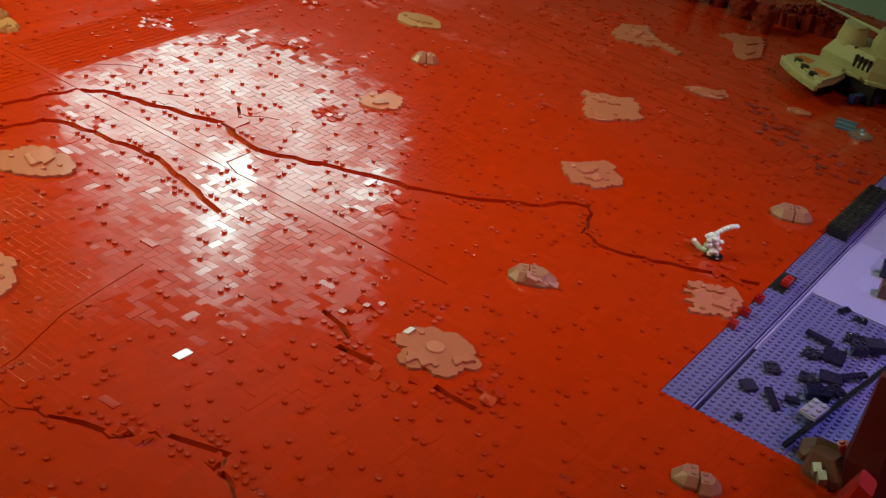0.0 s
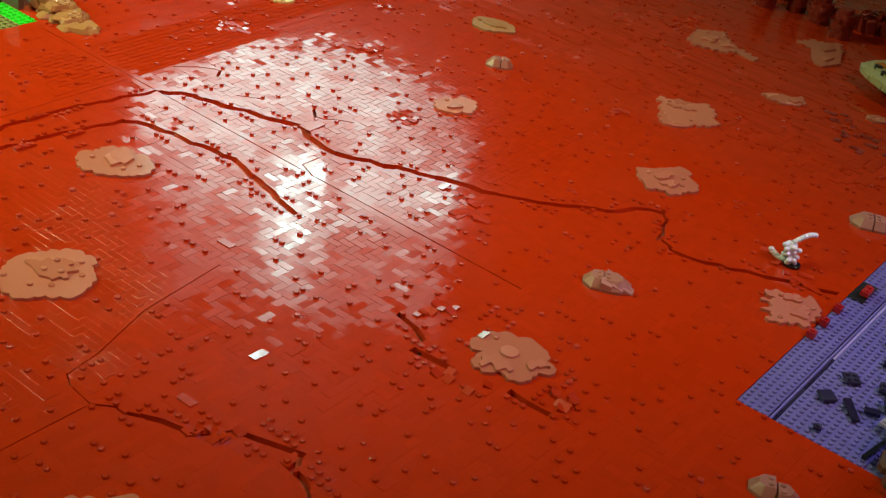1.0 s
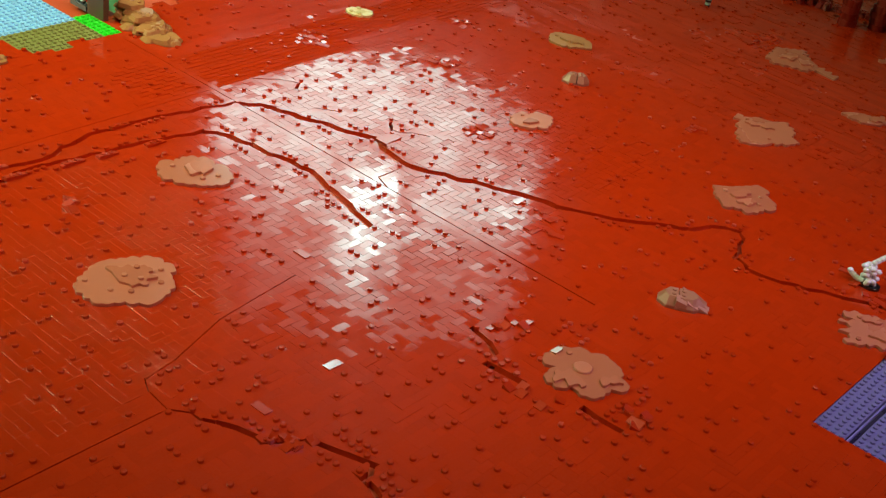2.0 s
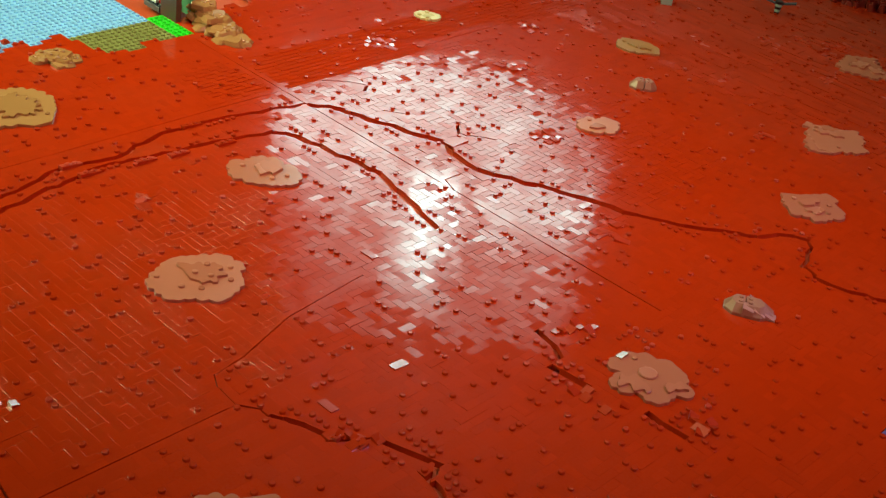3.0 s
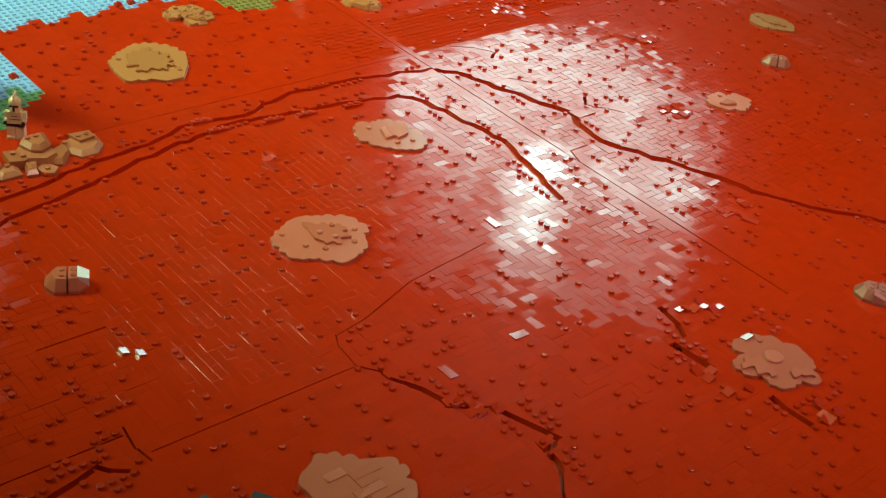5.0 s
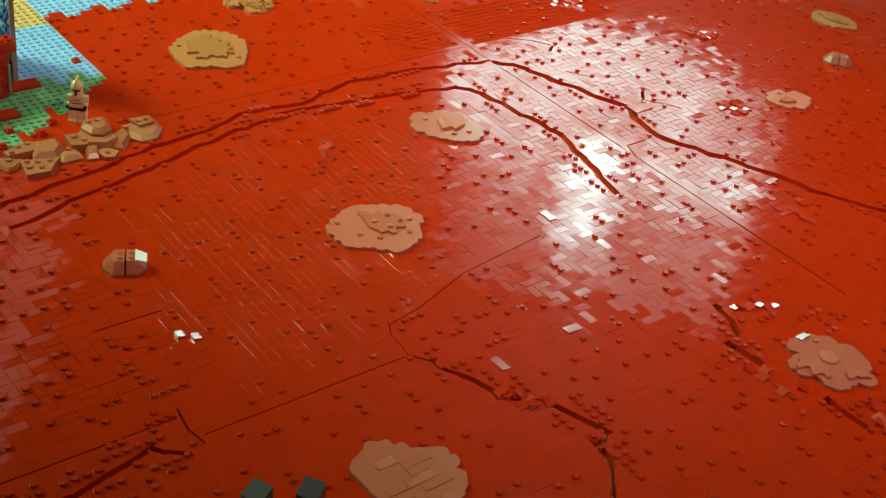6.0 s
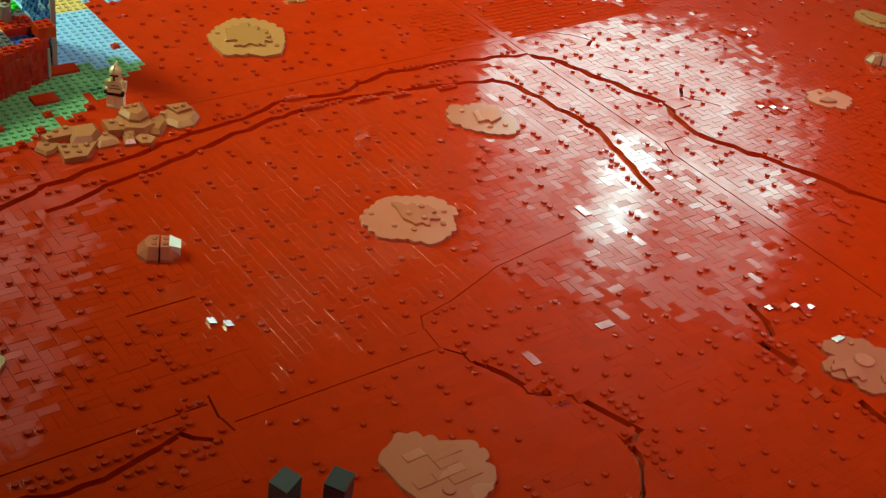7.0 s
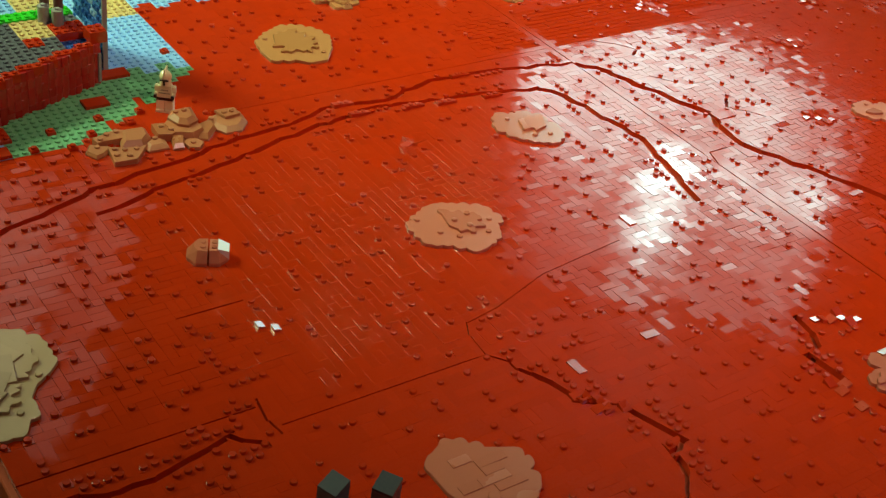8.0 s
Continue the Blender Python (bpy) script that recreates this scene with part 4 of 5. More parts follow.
split_rock(-0.190, 0.777, 0.032, 0.022, 0.0105, 38, 61, M_ROCK, "nougat-tan faceted rock of slope bricks")
split_rock(0.165, 0.452, 0.044, 0.028, 0.0105, 30, 62, M_ROCK, "nougat-tan split rock with a pinkish sheen", 5)
split_rock(0.297, 0.793, 0.044, 0.030, 0.011, 24, 63, M_ROCK, "nougat-tan rock split across the middle")
split_rock(0.412, 0.306, 0.037, 0.025, 0.010, 28, 64, M_ROCK, "brownish-tan split rock near the lavender plate", slip=0.006)
octagon = split_rock(-0.200, -0.135, 0.032, 0.029, 0.0115, 62, 65, M_TAN, "nougat-tan octagonal rock with a dark split and one white end")
end_slope(octagon, 0.0160, 0.029, 0.0115)


def rock_heap(x, y, rx, ry, H, turn, seed, material, label, count, size=1.0):
    """A heap of many slopes and wedges leaning on one another."""
    r_ = random.Random(seed)
    ob = thing("rock_heap", label, "rocks", (x, y, 0), turn, group="rock heaps")
    for k in range(count):
        u, v = r_.uniform(-1, 1), r_.uniform(-1, 1)
        h = H * (0.35 + 0.65 * max(0, 1 - 0.6 * math.hypot(u, v)))
        bm = slope_block(size * r_.uniform(0.013, 0.030), size * r_.uniform(0.011, 0.02), h * r_.uniform(0.5, 1.0), r_, r_.uniform(0.5, 0.9))
        o = part("slope", bm, material, ob)
        o.location = (u * rx, v * ry, -0.001)
        o.rotation_euler = (r_.uniform(-0.25, 0.25), r_.uniform(-0.25, 0.25), r_.choice((0, 1.57, 0.6, 2.2)))
        if r_.random() < 0.5:
            bm = bmesh.new()
            stud_into(bm, u * rx, v * ry, h * 0.85)
            part("stud", bm, material, ob)
    return ob


def layered_rock(x, y, turn, seed, levels, material, label):
    """A rock of flat wedge plates stacked in layers: (count, rx, ry, base, height, length, shift)."""
    r_ = random.Random(seed)
    ob = thing("rock_heap", label, "rocks", (x, y, 0), turn, group="rock heaps")
    for count, rx, ry, z, H, L, shift in levels:
        for k in range(count):
            a = 2 * math.pi * (k + r_.uniform(-0.3, 0.3)) / count
            q = 1.0 if count > 2 and k % 3 else 0.35
            l, w = L * r_.uniform(0.75, 1.2), L * r_.uniform(0.55, 0.85)
            h = H * r_.uniform(0.8, 1.15)
            o = part("wedge_plate", slope_block(l, w, h, random.Random(seed + k), r_.uniform(0.66, 0.9)), material, ob)
            px, py = shift + rx * q * math.cos(a), ry * q * math.sin(a)
            o.location = (px, py, z)
            o.rotation_euler = (r_.uniform(-0.10, 0.10), r_.uniform(-0.10, 0.10), r_.choice((0, 1.57, 0.5, -0.5, a)))
            if r_.random() < 0.5:
                for e in (-0.004, 0.004):
                    bm = bmesh.new()
                    stud_into(bm, px + e, py, z + h * 0.95)
                    part("stud", bm, material, ob)
    return ob


def crag(x, y, label, pieces):
    """A rock of slopes, wedges and plates: (outline in quarter studs, base, top, how far the top narrows, studs on it)."""
    ob = thing("rock_heap", label, "rocks", (x, y, 0), 0, group="rock heaps")
    for outline, z0, z1, k, studs in pieces:
        pts = [(i * 0.002, j * 0.002) for i, j in (outline if area(outline) > 0 else outline[::-1])]
        bm = bmesh.new()
        if k < 1:
            prism_into(bm, pts, z0, z1, shrink=k)
        else:
            prism_into(bm, pts, z0, z1, 0.0003)
        part("slope" if k < 1 else "plate", bm, M_CRAG, ob)
        for i, j in studs:
            bm = bmesh.new()
            stud_into(bm, i * 0.002, j * 0.002, z1)
            part("stud", bm, M_CRAG, ob)
    return ob


crag(-0.388, -0.080, "heap of nougat-tan slope rocks before the figure", [
    ([(-6, 0), (-11, 4), (-11, 14), (1, 12), (4, 6), (1, 2)], 0.0085, 0.0150, 0.62, [(-6, 4), (-6, 8)]),
    ([(-10, 2), (-10, 13), (7, 13), (10, 6), (6, -2), (-4, -4)], 0, 0.0084, 0.86, []),
    ([(-6, -8), (-4, 2), (3, 3), (6, -3), (4, -9)], 0, 0.0078, 1, [(2, -2), (-2, -5)]),
    ([(2, -12), (3, -6), (12, -7), (12, -17), (7, -18)], 0, 0.0052, 0.5, [(5, -11)]),
    ([(4, -3), (6, 3), (15, -1), (14, -6)], 0, 0.0060, 0.7, []),
    ([(10, 0), (8, 6), (14, 9), (18, 5), (16, 1)], 0, 0.0034, 1, [(13, 4)]),
    ([(0, 10), (-3, 18), (-6, 22), (4, 20), (12, 12), (10, 8)], 0, 0.0056, 0.7, [(-2, 20)])])
crag(-0.388, -0.080, "low heap of nougat-tan wedge plates with studs", [
    ([(-7, -23), (-6, -11), (3, -12), (9, -18), (7, -28)], 0, 0.0092, 0.66, []),
    ([(4, -33), (9, -20), (8, -16), (18, -25), (17, -35)], 0, 0.0050, 1, [(7, -31), (9, -27), (10, -22), (12, -32), (14, -27)]),
    ([(-4, -37), (-8, -25), (-6, -20), (0, -22), (0, -36)], 0, 0.0066, 1, [(-5, -30), (-6, -25), (-2, -34)]),
    ([(-3, -39), (0, -36), (3, -30), (8, -36), (9, -40), (3, -43)], 0, 0.0040, 0.8, [(2, -37)])])
crag(-0.388, -0.080, "small nougat-tan rock of slopes", [
    ([(3, 18), (-6, 22), (-9, 28), (-6, 37), (4, 36), (10, 30), (10, 22)], 0, 0.0056, 0.70, []),
    ([(-7, 24), (-6, 34), (0, 34), (1, 26)], 0.0054, 0.0082, 1, [(-3, 27), (-3, 31)])])
layered_rock(-0.580, 0.426, -8, 74, [(22, 0.050, 0.014, -0.0005, 0.006, 0.027, 0), (15, 0.038, 0.010, 0.005, 0.006, 0.026, -0.012), (9, 0.026, 0.008, 0.010, 0.006, 0.024, -0.024), (5, 0.014, 0.005, 0.015, 0.006, 0.022, -0.036)], M_SAND, "slanting sandy-gold rock outcrop of stacked slopes")
layered_rock(-0.597, 0.213, 30, 75, [(12, 0.019, 0.016, -0.0005, 0.0036, 0.021, 0), (8, 0.012, 0.010, 0.0026, 0.0036, 0.020, 0)], M_SAND, "flat sandy-gold heap of criss-crossed plates")

# ---- white pile ----
pile = thing("white_bone_pile", "small white heap of round bricks with a raised curved arm", "bones", (0.268, 0.643, 0))
rw = random.Random(5)
for k in range(62):
    if k < 48:
        h = 0.0165 * rw.random()
        px, py, pz = 0.002 - h * 0.25 + rw.gauss(0, 0.0036), -0.003 + rw.gauss(0, 0.0036), h
    elif k < 54:
        u = (k - 48) / 5
        px, py, pz = -0.006 - 0.012 * u, -0.006 - 0.002 * u, 0.001 + 0.006 * u * u
    else:
        u = (k - 54) / 7
        px, py, pz = -0.003 + 0.015 * u, 0.000 + 0.017 * u, 0.017 + 0.011 * math.sin(u * 1.7)
    bm = bmesh.new()
    bmesh.ops.create_icosphere(bm, subdivisions=2, radius=0.0031)
    bmesh.ops.scale(bm, vec=(1, 1, 0.85), verts=bm.verts)
    o = part("round_brick", bm, M_WHITE, pile)
    o.location = (px, py, pz + 0.003)
bm = bmesh.new()
prism_into(bm, round_pts(0.004, -0.004, 0.010, 0.008), 0, PLATE)
part("base", bm, M_BLACK, pile)


# ---- red slopes and debris on the ground ----
def red_debris(x, y, r, seed, count, material=None, tilt=None):
    r_ = random.Random(seed)
    ob = thing("red_debris", "cluster of small tilted rust-red slopes on the tiles", "debris", (x, y, 0), 0, group="red slope clusters")
    for k in range(count):
        bm = bmesh.new()
        w = S * (1 if y < 0.35 else r_.choice((1, 1, 2)))
        h = r_.uniform(0.0030, 0.0042) if y < 0.35 else r_.uniform(0.0012, 0.0032)
        p = [bm.verts.new(q) for q in ((0, 0, 0), (w, 0, 0), (w, S, 0), (0, S, 0), (0, 0, h), (0, S, h), (w, 0, 0.0007), (w, S, 0.0007))]
        for f in ((3, 2, 1, 0), (4, 6, 7, 5), (0, 4, 5, 3), (0, 1, 6, 4), (1, 2, 7, 6), (2, 3, 5, 7)):
            bm.faces.new([p[i] for i in f])
        o = part("slope", bm, material or M_SLOPE, ob)
        a, q = r_.uniform(0, 6.28), r * math.sqrt(r_.random())
        o.location = (q * math.cos(a), q * math.sin(a), 0)
        o.rotation_euler = (0, 0, r_.choice((0, 1.5708, 3.1416, -1.5708, 0.5)))
    return ob


for k, (x, y, r, n_) in enumerate(((-0.455, 0.578, 0.022, 14), (-0.314, 0.678, 0.016, 10), (-0.165, 0.562, 0.020, 10), (0.006, 0.455, 0.022, 10), (-0.392, 0.796, 0.014, 8),
                                   (0.090, 0.288, 0.014, 4), (0.225, 0.275, 0.016, 3), (0.185, 0.235, 0.012, 2),
                                   (-0.030, 0.790, 0.010, 5), (-0.120, 1.140, 0.030, 16), (0.205, 0.985, 0.035, 12), (0.290, 0.960, 0.035, 12), (0.160, 1.030, 0.020, 6), (-0.288, 0.108, 0.010, 6), (0.079, 0.036, 0.007, 5), (0.091, 0.050, 0.006, 4), (0.152, 0.226, 0.012, 3), (0.245, 0.270, 0.012, 4), (0.256, 0.640, 0.012, 8), (0.285, 0.615, 0.014, 8))):
    red_debris(x, y, r, 100 + k, n_, M_DARKRED if y > 0.92 and x > 0.1 else None)

# small slopes and tiles that stand askew and catch the wall lamp
for x, y, nx, ny, a, b in ((0.0375, 0.1337, 1, 2, 0.022, -0.064), (0.0429, 0.053, 2, 1, 0.012, -0.05), (-0.214, 0.464, 2, 3, 0.014, 0.034), (-0.0985, 0.2285, 2, 1, 0.001, -0.039),
                           (-0.1028, -0.1397, 1, 1, -0.148, -0.302), (-0.0946, -0.1303, 1, 1, -0.139, -0.291), (0.1003, 0.3106, 1, 1, 0.188, 0.086), (0.0930, 0.2998, 1, 1, 0.178, 0.078), (0.0845, 0.2767, 1, 1, 0.162, 0.061),
                           (-0.4547, 0.5560, 1, 1, -0.126, 0.018), (-0.4470, 0.5715, 1, 1, -0.120, 0.024), (-0.4390, 0.5850, 1, 1, -0.116, 0.028), (-0.462, 0.566, 1, 1, -0.128, 0.022), (-0.470, 0.572, 1, 1, -0.130, 0.022), (-0.3199, 0.6810, 1, 1, 0.005, 0.131),
                           (-0.3065, 0.6772, 1, 1, 0.012, 0.134), (-0.3130, 0.6900, 1, 1, 0.009, 0.134), (-0.3983, 0.7920, 1, 1, -0.005, 0.155), (-0.3906, 0.8012, 1, 1, 0.001, 0.157), (-0.0411, 0.4757, 1, 2, 0.10, 0.10), (-0.165, 0.560, 1, 1, 0.064, 0.128), (-0.158, 0.572, 1, 1, 0.068, 0.130), (-0.172, 0.548, 1, 1, 0.060, 0.126)):
    bm = bmesh.new()
    steep = max(abs(a), abs(b)) > 0.08
    w, d, h = nx * S / 2 - 0.0009 * steep, ny * S / 2 - 0.0009 * steep, 0.0009 + (0.4 * S * (abs(a) + abs(b)) if steep else 0)
    lo = [bm.verts.new((px, py, -0.001)) for px, py in ((-w, -d), (w, -d), (w, d), (-w, d))]
    hi = [bm.verts.new((px, py, h + a * px + b * py)) for px, py in ((-w, -d), (w, -d), (w, d), (-w, d))]
    for i in range(4):
        bm.faces.new((lo[i], lo[(i + 1) % 4], hi[(i + 1) % 4], hi[i]))
    bm.faces.new(hi)
    o = tagged(part("slope_piece" if steep else "raised_tile", bm, M_TILE), "small rust-red slope catching the light" if steep else "rust-red tile tilted and glinting", "tile", "glinting red pieces")
    o.location = (x, y, 0.0)

bm = bmesh.new()
lo = [bm.verts.new((px, py, 0.0)) for px, py in ((-0.003, -0.0052), (0.003, -0.0052), (0.003, 0.0052), (-0.003, 0.0052))]
hi = [bm.verts.new((v.co.x, v.co.y, 0.0016 + 0.22 * v.co.x + 0.072 * v.co.y)) for v in lo]
for i in range(4):
    bm.faces.new((lo[i], lo[(i + 1) % 4], hi[(i + 1) % 4], hi[i]))
bm.faces.new(hi)
o = tagged(part("slope_piece", bm, M_GLOSS), "shiny nougat slope on the mound's edge", "tile")
o.location = (0.143, 0.294, 0.0030)

for x, y, a, b in ((-0.3788, 0.0956, 0.16, -0.20), (-0.3566, 0.1021, 0.16, -0.20), (-0.350, 0.1611, 0.15, -0.17), (-0.3445, 0.1966, 0.14, -0.15), (-0.3889, 0.2446, 0.15, -0.14), (-0.3389, 0.2506, 0.13, -0.12)):
    bm = bmesh.new()
    lo = [bm.verts.new((px, py, -0.001)) for px, py in ((-0.0036, -0.0115), (0.0036, -0.0115), (0.0036, 0.0115), (-0.0036, 0.0115))]
    hi = [bm.verts.new((v.co.x, v.co.y, 0.0022 + a * v.co.x + b * v.co.y * 0.5)) for v in lo]
    for i in range(4):
        bm.faces.new((lo[i], lo[(i + 1) % 4], hi[(i + 1) % 4], hi[i]))
    bm.faces.new(hi)
    for q in (-0.004, 0.004):
        stud_into(bm, 0.0, q, 0.0020 + b * q * 0.5)
    o = tagged(part("studded_slope", bm, M_SLOPE), "short rust-red slope with two studs beside a fissure", "slope", "slopes along the fissures")
    o.location = (x, y, 0.0)

# ---- lavender plates at the side ----
def studded(name, label, category, x0, y0, nx, ny, z, material, skip=None, h=PLATE, n=8, kind="", pitch=S):
    """A plate nx by ny studs, with every stud, its top at z."""
    v_, f_ = [], []
    def quad_box(a, b, c, d, lo, hi):
        o = len(v_)
        v_.extend([(a, b, lo), (c, b, lo), (c, d, lo), (a, d, lo), (a, b, hi), (c, b, hi), (c, d, hi), (a, d, hi)])
        f_.extend([(o + 4, o + 5, o + 6, o + 7), (o, o + 1, o + 5, o + 4), (o + 1, o + 2, o + 6, o + 5), (o + 2, o + 3, o + 7, o + 6), (o + 3, o, o + 4, o + 7), (o + 3, o + 2, o + 1, o)])
    ring_ = [(math.cos(2 * math.pi * k / n), math.sin(2 * math.pi * k / n)) for k in range(n)]
    if not skip:
        quad_box(x0, y0, x0 + nx * pitch, y0 + ny * pitch, z - h, z)
    else:
        here = {(i, j) for i in range(nx) for j in range(ny) if not skip(x0 + (i + 0.5) * pitch, y0 + (j + 0.5) * pitch)}
        at = {}
        def corner(i, j, up):
            if (i, j, up) not in at:
                at[i, j, up] = len(v_)
                v_.append((x0 + i * pitch, y0 + j * pitch, z if up else z - h))
            return at[i, j, up]
        for i, j in sorted(here):
            f_.append((corner(i, j, 1), corner(i + 1, j, 1), corner(i + 1, j + 1, 1), corner(i, j + 1, 1)))
            for (di, dj), p, q in (((0, -1), (0, 0), (1, 0)), ((1, 0), (1, 0), (1, 1)), ((0, 1), (1, 1), (0, 1)), ((-1, 0), (0, 1), (0, 0))):
                if (i + di, j + dj) not in here:
                    f_.append((corner(i + p[0], j + p[1], 0), corner(i + q[0], j + q[1], 0), corner(i + q[0], j + q[1], 1), corner(i + p[0], j + p[1], 1)))
    for i in range(nx):
        for j in range(ny):
            x, y = x0 + (i + 0.5) * pitch, y0 + (j + 0.5) * pitch
            if skip and skip(x, y):
                continue
            o = len(v_)
            for r, zz in ((0.306 * pitch, z - 0.0001), (0.306 * pitch, z + 0.0015), (0.275 * pitch, z + 0.0017)):
                v_.extend([(x + r * c, y + r * s, zz) for c, s in ring_])
            for q in (0, n):
                f_.extend([(o + q + k, o + q + (k + 1) % n, o + q + n + (k + 1) % n, o + q + n + k) for k in range(n)])
            f_.append(tuple(o + 2 * n + k for k in range(n)))
    ob = new(name, raw(name, v_, f_, material))
    return tagged(ob, label, category, kind=kind)


FINE = 0.0070     # the finer stud pitch of the lavender plates
studded("edge_plate", "long lavender plate with four rows of studs", "plate", 0.3365, 0.391, 4, 98, -0.001, M_PURPLE, pitch=FINE)
rail = thing("rail_strip", "smooth lavender rail tiles between two studded plates", "rail", (0.3648, 0.391, 0))
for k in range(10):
    # the outer band's reflection is painted in: pale lilac far off, dark violet near
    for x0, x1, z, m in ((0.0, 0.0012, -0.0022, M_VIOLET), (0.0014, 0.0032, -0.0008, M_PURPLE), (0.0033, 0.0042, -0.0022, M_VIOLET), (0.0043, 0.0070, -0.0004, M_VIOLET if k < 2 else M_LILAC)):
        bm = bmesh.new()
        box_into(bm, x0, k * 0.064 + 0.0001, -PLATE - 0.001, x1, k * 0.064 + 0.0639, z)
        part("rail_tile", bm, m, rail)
studded("yard_plate", "lavender studded plate strewn with dark bricks", "plate", 0.3722, 0.391, 11, 38, -0.001, M_PURPLE, pitch=FINE)
studded("outer_plate", "grey-lavender studded plate at the display's side", "plate", 0.4495, 0.391, 16, 46, -0.003, M_PURPLE, pitch=FINE)
bm = bmesh.new()
box_into(bm, 0.0, 0.0, 0.0, 0.0042, 0.30, 0.0040)
beam = tagged(part("black_beam", bm, M_BLACK), "long black beam lying across lavender plates", "beam")
beam.matrix_world = pose(0.4435, 0.402, 0.0008, 0, 0, -8.6)
slab = thing("smooth_slab", "smooth shiny light lavender tile slab", "slab", (0.3724, 0.658, 0))
for i in range(3):
    for j in range(7):
        bm = bmesh.new()
        box_into(bm, i * 0.0264, j * 0.048, -0.004, i * 0.0264 + 0.02639, j * 0.048 + 0.04799, 0.0005, 0.00002)
        part("tile", bm, M_LILAC, slab)


def loose_brick(nx, ny, h, x, y, z, turn, material, label, tilt=0.0, category="brick", group="dark bricks strewn on the lavender plate", studs=True):
    ob = tagged(part("brick", plate_bm(nx, ny, h, studs), material), label, category, group)
    ob.matrix_world = pose(x, y, z, tilt, 0, turn)
    return ob


DV = "dark violet brick lying on the lavender plate"
for nx, ny, h, x, y, tr, ti, bare in ((2, 2, PLATE, 0.390, 0.456, 50, 3, 1), (2, 2, PLATE, 0.395, 0.498, 40, 4, 0), (1, 4, PLATE, 0.413, 0.454, 40, 4, 1), (2, 1, PLATE, 0.427, 0.466, 20, 6, 1), (2, 2, PLATE, 0.413, 0.549, 10, 3, 0),
                                      (4, 1, PLATE, 0.409, 0.580, -4, 3, 1), (3, 3, PLATE, 0.430, 0.562, 10, 7, 1), (3, 2, PLATE, 0.436, 0.606, 15, 5, 0), (2, 2, BRICK, 0.444, 0.589, 30, 6, 0), (3, 2, BRICK, 0.453, 0.605, 40, 6, 1),
                                      (2, 2, PLATE, 0.424, 0.508, 15, 4, 0), (2, 2, PLATE, 0.434, 0.503, 50, 7, 0), (3, 2, PLATE, 0.440, 0.526, 20, 9, 1), (3, 2, BRICK, 0.440, 0.489, 30, 6, 1), (2, 2, PLATE, 0.451, 0.510, 60, 5, 0), (4, 1, PLATE, 0.455, 0.545, 55, 3, 1),
                                      (1, 1, PLATE, 0.402, 0.408, 20, 0, 0), (2, 1, PLATE, 0.409, 0.649, 70, 0, 0), (2, 1, PLATE, 0.427, 0.645, 10, 0, 0)):
    m = pose(x, y, 0.0007, ti, 0, tr)
    loose_brick(nx, ny, h, 0, 0, 0, 0, M_VIOLET, DV, studs=not bare).matrix_world = m @ Matrix.Scale(0.85, 4) @ Matrix.Translation((-nx * S / 2, -ny * S / 2, 0.0016 if y < 0.64 else 0.0))
loose_brick(2, 3, PLATE, 0.438, 0.449, 0.006, -10, M_PINK, "pale pinkish studded plate lying on dark bricks", 6)
for x, y, m in ((0.412, 0.746, M_VIOLET), (0.424, 0.704, M_BROWN)):
    loose_brick(2, 2, BRICK * 1.5, x, y, 0.0005, 15, m, "dark brick on the smooth lavender slab", 0)
for x, y, nx, ny, h, m in ((0.3366, 0.530, 1, 1, PLATE * 2, M_REDLIT), (0.3366, 0.559, 1, 1, PLATE * 2, M_REDLIT), (0.3366, 0.592, 1, 1, PLATE * 2, M_REDLIT), (0.3366, 0.631, 2, 5, PLATE * 0.7, M_BLACK), (0.3446, 0.639, 1, 2, PLATE * 1.5, M_FORT)):
    loose_brick(nx, ny, h, x, y, -0.0008 if m is M_BLACK else 0.0007 if m is not M_FORT else 0.0034, 0, m, "small brick on the edge of the lavender plate", studs=m is not M_BLACK)
for x, y, ny in ((0.3366, 0.790, 5), (0.3370, 0.832, 6), (0.3366, 0.884, 6)):
    loose_brick(3, ny, BRICK, x, y, 0.0007, 0, M_BLACK, "black brick on the edge of the lavender plate")


# ---- water and grass plates, with the little fortress ----
FX, FY, FT = -0.501, -0.102, -68.5     # the fortress's corner and turn
FU, FV = (math.cos(math.radians(FT)), math.sin(math.radians(FT))), (-math.sin(math.radians(FT)), math.cos(math.radians(FT)))


def in_fort(x, y):
    return (x - FX) * FV[0] + (y - FY) * FV[1] < -0.002 and (x - FX) * FU[0] + (y - FY) * FU[1] > -0.03 and y < -0.112


def grid_x(x):
    return round(x / S) * S


def water_here(x, y):
    if x > left_edge(y) or y > 0.392 or in_fort(x, y):
        return ""
    if y > 0.368:
        return "bright" if x > -0.648 else ""
    if y > 0.255:
        return "olive" if x > -0.640 else "azure"
    if y > -0.004:
        return "azure"
    if x < -0.632 and y > -0.045:
        return "tan"
    if y < -0.224 and x > -0.44:
        return "azure"
    return "azure" if x < -0.522 + 0.016 * ((round(y / S) // 2) % 2) and y > -0.10 else "grass"


for kind_, mat, label in (("azure", M_CYAN, "azure studded plates laid as water"), ("grass", M_GREEN, "sand-green studded plate laid as grass"), ("olive", M_OLIVE, "olive-green studded plate beside the water"),
                          ("bright", M_BRIGHT, "bright green studded plate"), ("tan", M_PALE, "pale tan studded plate beside the water")):
    studded(kind_ + "_plate", label, "plate", grid_x(-0.92), grid_x(-0.352), 70, 94, 0.0002, mat, skip=lambda x, y, k=kind_: water_here(x, y) != k)


